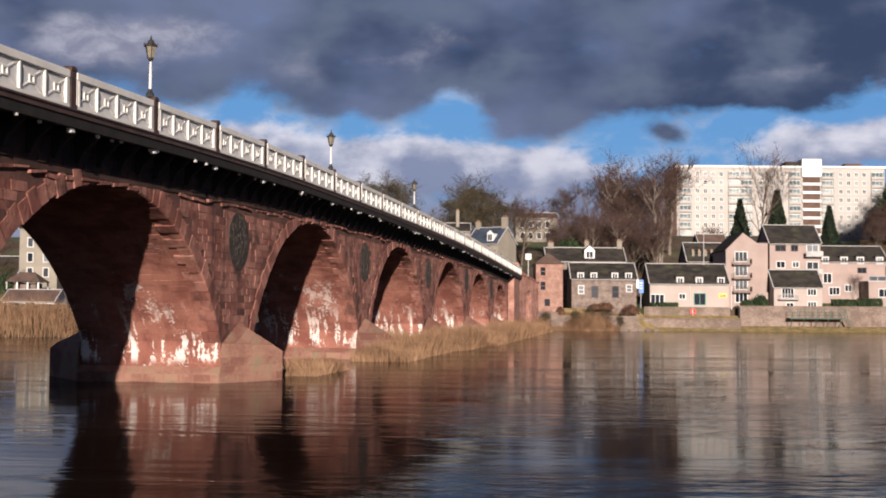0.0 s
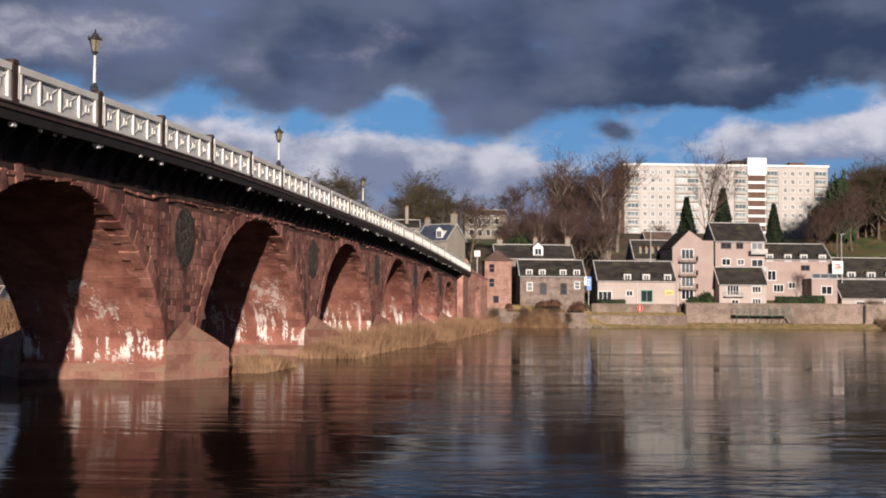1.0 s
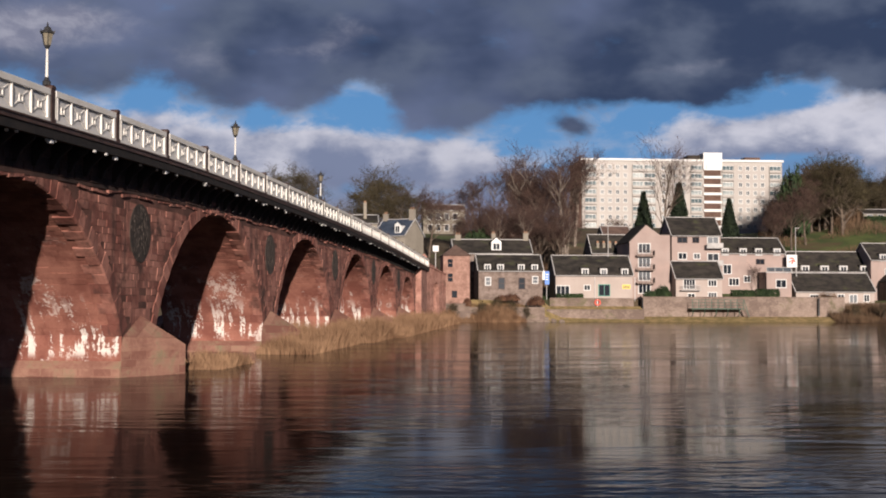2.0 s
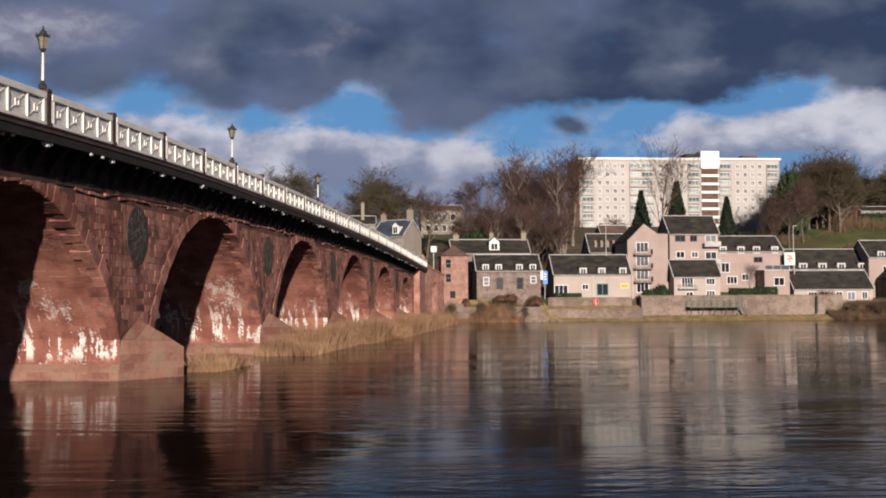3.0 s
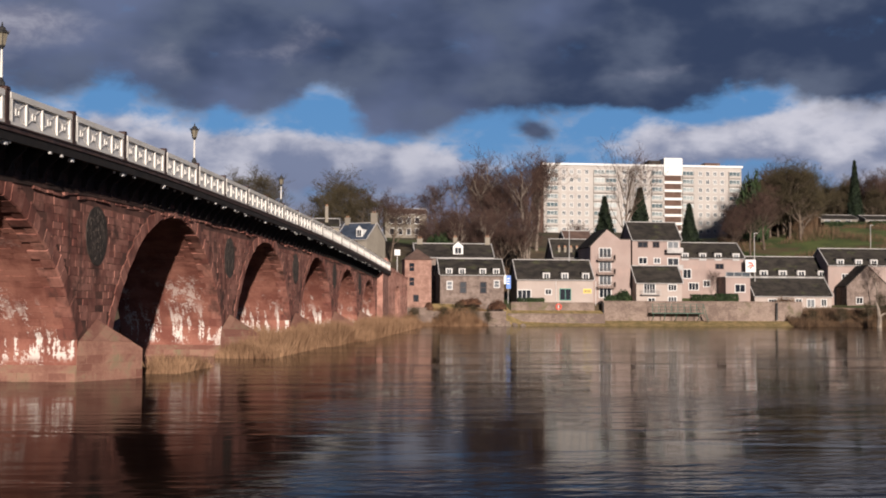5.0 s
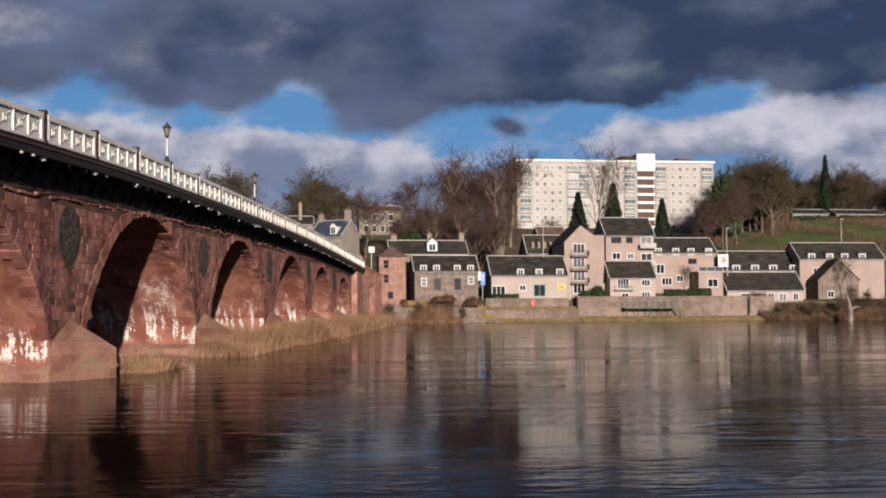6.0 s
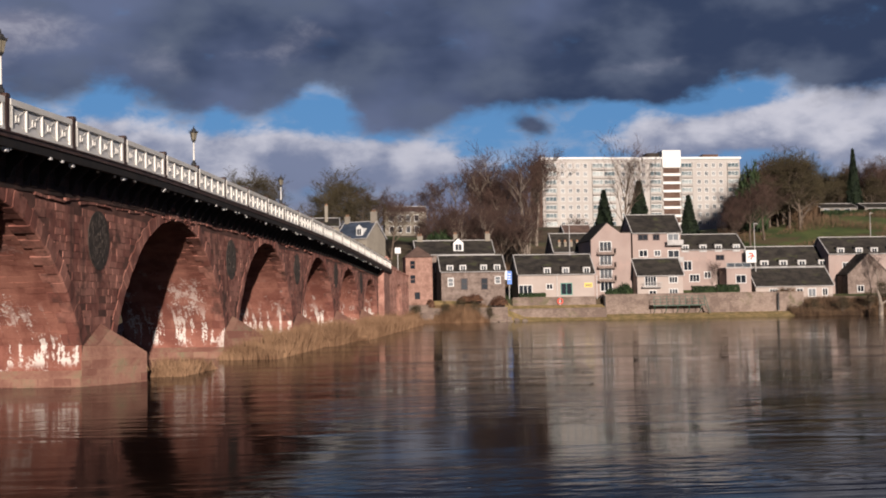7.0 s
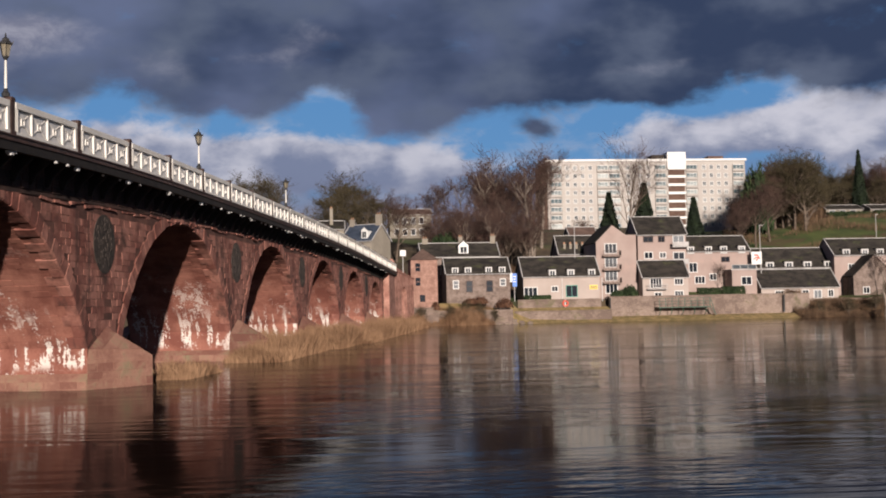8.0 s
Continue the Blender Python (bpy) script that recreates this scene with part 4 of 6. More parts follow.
def window(parent, x, y, z, w, h, bars=1, frame_mat=None, rows=1, glass=None):
    """A framed window with its panes, on a wall that faces -y; x and z are its middle."""
    key = (round(w, 1), round(h, 1), bars, rows, frame_mat.name if frame_mat else "", glass.name if glass else "")
    if key not in _windows:
        bm = bmesh.new()
        t = 0.13
        rings = [[bm.verts.new((ex * (w / 2 + o), yy, ez * (h / 2 + o))) for ex, ez in ((-1, -1), (1, -1), (1, 1), (-1, 1))] for o, yy in ((t, 0.06), (t, -0.10), (0, -0.10), (0, 0.06))]
        for r0, r1 in zip(rings, rings[1:] + rings[:1]):
            for j in range(4):
                bm.faces.new((r0[j], r0[(j + 1) % 4], r1[(j + 1) % 4], r1[j]))
        fr = finish(bm, "window_frame", frame_mat or WHITE_PAINT)
        bm = bmesh.new()
        add_box(bm, -w / 2, w / 2, -0.045, 0.04, -h / 2, h / 2)
        pane = finish(bm, "pane", glass or GLASS)
        bm = bmesh.new()
        add_box(bm, -0.045, 0.045, -0.07, -0.047, -h / 2, h / 2)
        mullion = finish(bm, "mullion", frame_mat or WHITE_PAINT)
        bm = bmesh.new()
        add_box(bm, -w / 2, w / 2, -0.075, -0.048, -0.04, 0.04)
        _windows[key] = (fr, pane, mullion, finish(bm, "transom", frame_mat or WHITE_PAINT))
    fr, gl, mullion, transom = _windows[key]
    win = part("window", fr, None, parent, at=Matrix.Translation((x, y, z)))
    part("pane", gl, None, win)
    for b in range(bars):
        part("mullion", mullion, None, win, at=Matrix.Translation((-w / 2 + w * (b + 1) / (bars + 1), 0, 0)))
    for r in range(rows - 1):
        part("transom", transom, None, win, at=Matrix.Translation((0, 0, -h / 2 + h * (r + 1) / rows)))
    return win


def dormer(parent, x, y, z0, w, h, depth, roof_mat, gabled=False):
    """A dormer that stands on a roof slope: front at y, cheeks running back."""
    bm = bmesh.new()
    if gabled:
        add_prism(bm, ((-w / 2, 0), (w / 2, 0), (w / 2, h), (0, h + w * 0.45), (-w / 2, h)), 0, depth)
    else:
        add_box(bm, -w / 2, w / 2, 0, depth, 0, h)
    d = part("dormer", bm, WHITE_PAINT if gabled else LEAD, parent, at=Matrix.Translation((x, y, z0)))
    bm = bmesh.new()
    if gabled:
        for sx in (-1, 1):
            add_prism(bm, ((0, h + w * 0.45 + 0.02), (0, h + w * 0.45 + 0.14), (sx * (w / 2 + 0.15), h + 0.02), (sx * (w / 2 + 0.15), h - 0.1)), -0.15, depth)
    else:
        add_box(bm, -w / 2 - 0.1, w / 2 + 0.1, -0.15, depth, h + 0.004, h + 0.14)
    part("dormer_roof", bm, roof_mat, d)
    window(parent, x, y - 0.03, z0 + h * 0.5, w * 0.62, h * 0.66)
    return d


def chimney(parent, x, y, z0, z1, w=1.0, d=0.7, mat=None, pots=2):
    bm = bmesh.new()
    add_box(bm, -w / 2, w / 2, -d / 2, d / 2, 0, z1 - z0)
    add_box(bm, -w / 2 - 0.08, w / 2 + 0.08, -d / 2 - 0.08, d / 2 + 0.08, z1 - z0 + 0.003, z1 - z0 + 0.2)
    c = part("chimney", bm, mat or BEIGE, parent, at=Matrix.Translation((x, y, z0)))
    for i in range(pots):
        bm = bmesh.new()
        add_lathe(bm, (i - (pots - 1) / 2) * w / max(pots, 1) * 0.9, 0, ((0.13, z1 - z0 + 0.2), (0.11, z1 - z0 + 0.6), (0.14, z1 - z0 + 0.65)))
        part("chimney_pot", bm, TERRACOTTA, c)


def house(label, x0, x1, y, depth, base, eaves, ridge, wall, roof, windows=(), dormers=(), chimneys=(), ridge_along=True, category="house", turn=0.0, verge=True, hip=False, apex=None):
    """A house with its front at y, facing the river. Windows: x, z, w, h, bars."""
    h = thing("house", label, category, Matrix.Translation((x0, y, base - 1.5)) @ Matrix.Rotation(radians(turn), 4, "Z"))
    w, e, r = x1 - x0, eaves - base + 1.5, ridge - base + 1.5
    bm = bmesh.new()
    if hip:
        add_box(bm, 0, w, 0, depth, 0, e)
        part("wall", bm, wall, h)
        bm = bmesh.new()
        lo = [bm.verts.new((x, y, e + 0.01)) for x, y in ((-0.3, -0.3), (w + 0.3, -0.3), (w + 0.3, depth + 0.3), (-0.3, depth + 0.3))]
        hi = [bm.verts.new((w / 2, y, r)) for y in (depth * 0.38, depth * 0.62)]
        for f in ((lo[0], lo[1], hi[0]), (lo[1], lo[2], hi[1], hi[0]), (lo[2], lo[3], hi[1]), (lo[3], lo[0], hi[0], hi[1]), (lo[3], lo[2], lo[1], lo[0])):
            bm.faces.new(f)
        part("roof", bm, roof, h)
    elif ridge_along:
        prof = ((0, 0), (depth, 0), (depth, e), (depth / 2, r), (0, e))
        a = [bm.verts.new((0, p, q)) for p, q in prof]
        b = [bm.verts.new((w, p, q)) for p, q in prof]
        bm.faces.new(a)
        bm.faces.new(b[::-1])
        for i in range(5):
            bm.faces.new((a[i], a[(i + 1) % 5], b[(i + 1) % 5], b[i]))
        part("wall", bm, wall, h)
        bm = bmesh.new()
        add_roof(bm, -0.12, w + 0.12, 0, depth, e, r)
        part("roof", bm, roof, h)
        if verge:
            for xa, xb in ((-0.3, -0.121), (w + 0.121, w + 0.3)):
                bm = bmesh.new()
                add_roof(bm, xa, xb, 0, depth, e + 0.05, r + 0.05, 0.32, 0.22)
                part("verge", bm, LEAD, h)
        bm = bmesh.new()
        add_box(bm, -0.1, w + 0.1, -0.47, -0.33, e - 0.34, e - 0.22)
        part("gutter", bm, LEAD, h)
        bm = bmesh.new()
        add_box(bm, 0, w, depth / 2 - 0.14, depth / 2 + 0.14, r + 0.12, r + 0.26)
        part("ridge_capping", bm, LEAD, h)
    else:
        # apex: where the gable's peak lies across the front, and how far its longer slope runs
        xa, xr, er = (w * apex[0], w * apex[1], e + apex[2]) if apex else (w / 2, w, e)
        prof = ((0, 0), (w, 0), (w, er)) + (((xr, er),) if apex else ()) + ((xa, r), (0, e))
        add_prism(bm, prof, 0, depth)
        part("wall", bm, wall, h)
        bm = bmesh.new()
        for x_end, z_end in ((0, e), (xr, er)):
            sl = (r - z_end) / abs(x_end - xa)
            xe = x_end + (0.25 if x_end > xa else -0.25) * (0 if apex and x_end else 1)
            ze = z_end - abs(xe - x_end) * sl
            add_prism(bm, ((xa, r + 0.02), (xa, r + 0.2), (xe, ze + 0.2), (xe, ze + 0.02)), 0.15 if apex else -0.2, depth + 0.2)
        if apex:
            add_prism(bm, ((xr + 0.01, er + 0.02), (w + 0.1, er + 0.02), (w + 0.1, er + 0.2), (xr + 0.01, er + 0.2)), 0.15, depth + 0.2)
        part("roof", bm, roof, h)
    for wx, wz, ww, wh, bars, *more in windows:
        window(h, wx - x0, -0.02, wz - base + 1.5, ww, wh, bars, *more)
    sl = (ridge - eaves) / (depth / 2)
    for dx, dz, dw, dh, g in dormers:
        zl = dz - base + 1.5
        dy = max(-0.05, (zl - e) / sl)
        dormer(h, dx - x0, dy, zl, dw, dh, dh / sl + 0.6, roof, g)
    for cx, cy, cz0, cz1, cw in chimneys:
        chimney(h, cx - x0, cy, cz0 - base + 1.5, cz1 - base + 1.5, cw)
    return h


house("rose sandstone tenement with a hipped slate roof beside the bridge", 17.3, 22.3, 216, 7, 3.2, 12.4, 14.6, ROSE_WALL, TILE_BROWN,
      [(18.6, 11.0, 0.9, 1.5, 0, ROSE_WALL, 2), (18.6, 8.3, 0.9, 1.5, 0, ROSE_WALL, 2), (19.4, 5.2, 1.0, 1.3, 0, ROSE_WALL)], verge=False, hip=True)
house("long slate-roofed stone house with a white dormer gable", 20.5, 36.0, 229, 8, 4.5, 13.6, 16.2, GREY_WALL, SLATE,
      [(22.6, 12.2, 0.8, 1.4, 0)], [(29.0, 13.9, 2.0, 1.8, True)], [(21.6, 4, 15.4, 17.1, 1.1), (28.9, 4.6, 15.8, 17.4, 0.8), (35.4, 4, 15.4, 17.5, 1.0)])
house("grey stone house with a mossy slate roof and four white dormers", 24.4, 36.7, 220, 8, 4.2, 9.9, 12.8, GREY_WALL, SLATE,
      [(26.2, 7.7, 0.9, 1.4, 0, None, 2), (35.3, 8.0, 0.9, 1.2, 0, None, 2), (28.8, 7.3, 1.1, 2.0, 0, BROWN_IRON, 2), (32.7, 7.3, 1.1, 2.0, 0, BROWN_IRON, 2)],
      [(26.1, 9.75, 1.35, 1.25, False), (28.6, 9.75, 1.35, 1.25, False), (32.6, 9.75, 1.35, 1.25, False), (35.2, 9.75, 1.35, 1.25, False)])
white = house("cream rendered house with a long dark slate roof", 40.0, 55.2, 224, 8.5, 3.9, 9.2, 12.9, WHITE_RENDER, SLATE,
              [(41.4, 6.0, 2.5, 1.8, 2), (46.2, 6.6, 1.1, 0.9, 1), (49.6, 6.1, 2.1, 2.1, 1, GREEN_PAINT)],
              [(45.8, 8.8, 1.5, 1.6, False), (49.5, 8.8, 1.5, 1.6, False), (53.7, 8.8, 1.5, 1.6, False)])
for px in (7.7, 15.7):
    bm = bmesh.new()
    add_tube(bm, [(px, -0.12, 1.6), (px, -0.12, 6.3)], [0.06, 0.06], 6)
    part("downpipe", bm, GREY_SHADE_IRON, white)
gable = house("four-storey pink rendered gable house with stacked balconies", 55.9, 64.2, 229, 11, 4.6, 15.9, 19.3, PINK_RENDER, SLATE,
              [(58.9, z, 2.3, 1.8, 2) for z in (14.6, 11.8, 9.1, 6.5)], ridge_along=False, apex=(0.41, 0.75, 1.4))
for z in (13.2, 10.4, 7.7):
    bm = bmesh.new()
    add_box(bm, 1.2, 4.9, -1.2, -0.004, z - 3.1 - 0.3, z - 3.1)
    bal = part("balcony", bm, GREY_WALL, gable)
    for za, zb in ((0.45, 0.5), (0.9, 0.97)):
        bm = bmesh.new()
        add_box(bm, 1.2, 4.9, -1.2, -1.14, z - 3.1 + za, z - 3.1 + zb)
        part("rail", bm, BROWN_IRON, bal)
    for j in range(5):
        bm = bmesh.new()
        add_box(bm, 1.2 + j * 0.91, 1.26 + j * 0.91, -1.19, -1.15, z - 3.1 + 0.003, z - 3.1 + 0.899)
        part("baluster", bm, BROWN_IRON, bal)
    bm = bmesh.new()
    add_box(bm, 4.82, 4.9, -1.13, -0.01, z - 3.1 + 0.003, z - 3.1 + 0.9)
    part("side_panel", bm, BROWN_IRON, bal)
tall = house("tall pink rendered house with corner balconies and slate roof", 65.4, 75.6, 232, 9, 5.0, 17.6, 21.3, PINK_RENDER, SLATE,
             [(67.6, 16.5, 1.9, 1.0, 1, BROWN_IRON), (70.4, 16.5, 1.2, 1.0, 1, BROWN_IRON), (67.6, 13.2, 1.6, 1.2, 1), (70.6, 13.2, 1.2, 1.0, 1), (74.0, 16.0, 2.2, 2.2, 1), (74.0, 12.6, 2.2, 2.2, 1)])
for z in (14.9, 11.4):
    bm = bmesh.new()
    add_box(bm, 6.9, 10.3, -1.5, -0.004, z - 3.5 - 0.15, z - 3.5)
    bal = part("balcony", bm, LEAD, tall)
    bm = bmesh.new()
    add_box(bm, 6.9, 10.3, -1.5, -1.44, z - 3.5 + 0.02, z - 3.5 + 0.95)
    part("balustrade", bm, LEAD, bal)
low = house("low pink rendered riverside house with a balcony", 64.5, 73.9, 226, 7, 4.6, 8.7, 11.9, WHITE_RENDER, SLATE,
            [(67.2, 7.4, 2.2, 1.8, 3), (71.9, 7.6, 1.6, 1.1, 2), (67.6, 5.0, 1.3, 0.9, 1), (71.9, 5.2, 1.6, 1.0, 2)])
bm = bmesh.new()
add_box(bm, 0.8, 4.8, -1.1, -0.004, 3.0, 3.12)
bal = part("balcony", bm, LEAD, low)
bm = bmesh.new()
for j in range(14):
    add_box(bm, 0.82 + j * 0.3, 0.88 + j * 0.3, -1.08, -1.03, 3.14, 4.0)
add_box(bm, 0.8, 4.8, -1.1, -1.0, 4.0, 4.08)
part("balustrade", bm, LEAD, bal)
house("pink rendered terrace with slate roof and small dormers", 76.0, 89.8, 234, 9, 6.0, 14.1, 17.2, PINK_RENDER, SLATE,
      [(77.6, 10.6, 1.6, 1.8, 1), (79.0, 8.0, 2.0, 1.4, 2), (84.6, 12.2, 1.6, 0.9, 1, BROWN_IRON), (85.0, 9.2, 1.3, 1.3, 1, BROWN_IRON), (81.8, 8.6, 1.2, 1.2, 1)],
      [(77.2, 13.4, 1.6, 1.6, False), (81.0, 13.4, 1.6, 1.6, False), (84.3, 13.4, 1.6, 1.6, False), (88.2, 13.4, 1.6, 1.6, False)])
bay = thing("house_extension", "flat-roofed pink bay with a railed terrace", "house extension", Matrix.Translation((84.3, 229.5, 4.0)))
bm = bmesh.new()
add_box(bm, 0, 5.2, 0, 4.4, -1, 5.8)
part("wall", bm, PINK_RENDER, bay)
bm = bmesh.new()
add_box(bm, -0.2, 5.4, -0.2, 4.4, 5.804, 6.0)
part("roof", bm, LEAD, bay)
bm = bmesh.new()
add_box(bm, 0.03, 5.17, 0.02, 0.05, 6.08, 6.86)
part("glass_panel", bm, CURTAINED, bay)
bm = bmesh.new()
add_box(bm, 0, 5.2, 0.0, 0.08, 6.87, 6.95)
part("top_rail", bm, LEAD, bay)
for j in range(4):
    bm = bmesh.new()
    add_box(bm, j * 1.71, 0.07 + j * 1.71, -0.03, 0.015, 6.003, 6.86)
    part("post", bm, LEAD, bay)
window(bay, 3.0, -0.02, 3.6, 2.0, 1.5, 1)
house("rear terrace roof with a row of white dormers", 92.6, 110.0, 237, 8, 4.6, 10.5, 14.5, PINK_RENDER, SLATE, (),
      [(x, 9.9, 1.9, 1.7, False) for x in (95.4, 99.6, 103.7, 108.3)])
house("low riverside cottage with a long slate roof", 90.2, 106.7, 229, 8, 2.6, 6.2, 9.7, WHITE_RENDER, SLATE,
      [(94.0, 4.6, 1.6, 1.5, 2), (96.6, 4.9, 1.0, 1.0, 1), (99.6, 4.9, 1.2, 1.0, 1), (102.2, 4.6, 1.5, 1.5, 1), (105.0, 4.7, 1.0, 1.3, 1)])
house("pink rendered end terrace with slate roof and dormers", 108.8, 128.0, 235, 9, 4.0, 12.9, 16.3, PINK_RENDER, SLATE,
      [(112.5, 10.2, 1.2, 1.2, 1), (117.5, 10.2, 1.2, 1.2, 1), (112.6, 6.0, 1.4, 1.4, 1), (118.0, 6.4, 1.4, 1.4, 1)],
      [(111.5, 12.4, 1.7, 1.6, False), (115.6, 12.4, 1.7, 1.6, False), (119.0, 12.4, 1.7, 1.6, False), (123.0, 12.4, 1.7, 1.6, False)])
house("rubble stone cottage with its gable to the river", 110.5, 119.5, 230, 7, 3.0, 8.2, 12.4, GREY_WALL, SLATE, [(113.2, 5.2, 1.2, 1.2, 1)], ridge_along=False)
house("brown tiled house behind the white house", 54.6, 60.5, 246, 8, 10, 17.6, 20.2, GREY_WALL, TILE_BROWN)
house("dark slate roofed house behind the white house", 50.6, 58.8, 240, 8, 8, 14.2, 18.0, GREY_WALL, SLATE, chimneys=[(52.0 + 1.3 * j, 1.2, 14.6, 16.0, 0.5) for j in range(5)])
house("navy slate roofed house with stone gable at the bridge end", 5.1, 12.9, 250, 7.5, 9, 18.0, 21.4, BEIGE, SLATE_BLUE, [(8.2, 16.6, 1.0, 1.7, 1)], [(10.9, 18.2, 1.6, 1.9, True)],
      [(5.6, 3.7, 20.0, 22.6, 1.0), (12.4, 3.7, 20.4, 23.4, 1.3)], turn=-35)
house("pale house with a tall chimney behind the bridge parapet", 0.4, 6.0, 262, 8, 9, 21.6, 23.4, BEIGE, SLATE, chimneys=[(3.2, 2.0, 22.0, 26.0, 0.7)])
house("grey tenement half hidden by trees on the hill", 20.6, 32.6, 330, 10, 18, 30.0, 31.6, BEIGE, TILE_BROWN, [(22.5 + 2.4 * j, z, 1.1, 1.7, 0) for j in range(4) for z in (28.0, 24.8)], category="tenement")
for xa, xb in ((157.5, 169.5), (172.0, 188.0)):
    house("pale terrace with a dark roof high on the grassy hillside", xa, xb, 345, 9, 26.5, 31.2, 32.6, BEIGE, SLATE, [(xa + 2.0 + 3.4 * j, 30.2, 1.6, 1.1, 1) for j in range(int((xb - xa) / 3.4))] + [(xa + 2.0 + 3.4 * j, 27.7, 1.8, 1.5, 1, BROWN_IRON) for j in range(int((xb - xa) / 3.4))], category="terrace")


def tower_block():
    """The slab of flats on the hill."""
    x0, x1, y, base, top = 77.9, 147.5, 386, 20.0, 51.6
    t = thing("apartment_block", "nine-storey cream apartment slab with balconies on the hill", "apartment block", Matrix.Translation((x0, y, base)))
    w, h, n = x1 - x0, top - base, 10
    st = 2.84
    bm = bmesh.new()
    add_box(bm, 0, w, 0, 13, -4, h)
    part("wall", bm, TOWER_RENDER, t)
    bm = bmesh.new()
    add_box(bm, -1.7, -0.004, 0.5, 12.5, -4, h - 1.2)
    part("end_wall", bm, TOWER_DARK, t, "dark brown brick end wall")
    bm = bmesh.new()
    add_box(bm, -0.4, w + 0.4, -0.5, 13.4, h + 0.004, h + 0.7)
    part("roof", bm, WHITE_PAINT, t, "white roof edge")
    bm = bmesh.new()
    add_box(bm, 41.8, 48.3, -0.8, 6.5, h - 2.5, h + 3.0)
    part("lift_house", bm, WHITE_PAINT, t, "white lift house on the roof")
    bm = bmesh.new()
    add_box(bm, 36.8, 41.1, 0.5, 6.0, h + 0.75, h + 2.2)
    part("plant_room", bm, SLATE, t)
    bm = bmesh.new()
    add_box(bm, 57.5, 63.0, 3, 7, h + 0.75, h + 2.0)
    part("roof_tank", bm, TOWER_DARK, t)
    # balcony columns: x from, x to
    for a, b in ((0.8, 5.0), (17.2, 25.4), (37.4, 41.6), (48.4, 52.6), (65.0, 69.3)):
        for f in range(n):
            z = h - 1.6 - f * st
            bm = bmesh.new()
            add_box(bm, a, b, -0.6, -0.004, z - 2.2, z - 2.0)
            add_box(bm, a, b, -0.6, -0.54, z - 1.9, z - 1.25)
            bal = part("balcony", bm, TOWER_RENDER, t)
            k = max(1, round((b - a) / 4.2))
            for j in range(k):
                window(t, a + (j + 0.5) * (b - a) / k, -0.02, z - 0.8, (b - a) / k - 0.5, 1.9, 2, None, 1, BLIND)
            for j in range(k + 1):
                bm = bmesh.new()
                xx = a + j * (b - a - 0.14) / k
                add_box(bm, xx, xx + 0.14, -0.5, -0.01, z - 1.98, z + 0.36)
                part("screen", bm, TOWER_RENDER, bal)
    # brown stair bays under the lift house
    for f in range(n):
        z = h - 2.9 - f * st
        bm = bmesh.new()
        add_box(bm, 42.2, 47.9, -0.35, -0.004, z - 1.9, z - 0.1)
        part("stair_panel", bm, TOWER_DARK, t)
        bm = bmesh.new()
        add_box(bm, 41.9, 48.2, -0.7, -0.004, z - 0.09, z + 0.75)
        part("spandrel", bm, WHITE_PAINT, t)
    for a, b, k in ((5.6, 16.2, 4), (26.6, 29.6, 1), (31.0, 36.6, 2), (53.6, 64.0, 4)):
        for f in range(n):
            for j in range(k):
                window(t, a + (j + 0.5) * (b - a) / k, -0.02, h - 2.2 - f * st, 1.1, 1.35, 1, None, 1, CURTAINED)
    return t


tower_block()

# ---- quay walls ----
def quay(label, pts, y_of, top, base):
    q = thing("quay_wall", label, "quay wall", kind="structure")
    bm = bmesh.new()
    for xa, xb in zip(pts, pts[1:]):
        add_prism(bm, ((xa, base), (xb, base), (xb, top), (xa, top)), y_of, y_of + 0.7)
    part("wall_face", bm, QUAY, q)
    bm = bmesh.new()
    add_box(bm, pts[0], pts[-1], y_of - 0.12, y_of + 0.8, top + 0.004, top + 0.18)
    part("coping", bm, QUAY, q)
    return q


quay("low stone river wall in front of the cream house", (37.5, 46, 56.6), 220.2, 2.2, -1.0)
bm = bmesh.new()
vs = [bm.verts.new(p) for p in ((37.5, 220.95, 2.25), (56.6, 220.95, 2.25), (56.6, 222.9, 2.95), (37.5, 222.9, 2.95), (37.5, 220.95, 0.0), (56.6, 220.95, 0.0), (56.6, 222.9, 0.0), (37.5, 222.9, 0.0))]
for f in ((0, 1, 2, 3), (4, 7, 6, 5), (0, 4, 5, 1), (1, 5, 6, 2), (2, 6, 7, 3), (3, 7, 4, 0)):
    bm.faces.new([vs[i] for i in f])
tagged(new("verge", finish(bm, "verge", VERGE)), "rough grass verge between the river wall and the garden wall", "verge", kind="structure")
quay("garden wall in front of the cream house", (38.6, 55.2), 222.9, 4.4, 1.0)
quay("tall stone quay wall below the pink houses", (56.7, 70, 84, 97.5), 222.4, 4.7, -1.0)
quay("stone quay wall by the cottages", (97.6, 112, 128), 225.0, 3.5, -1.0)


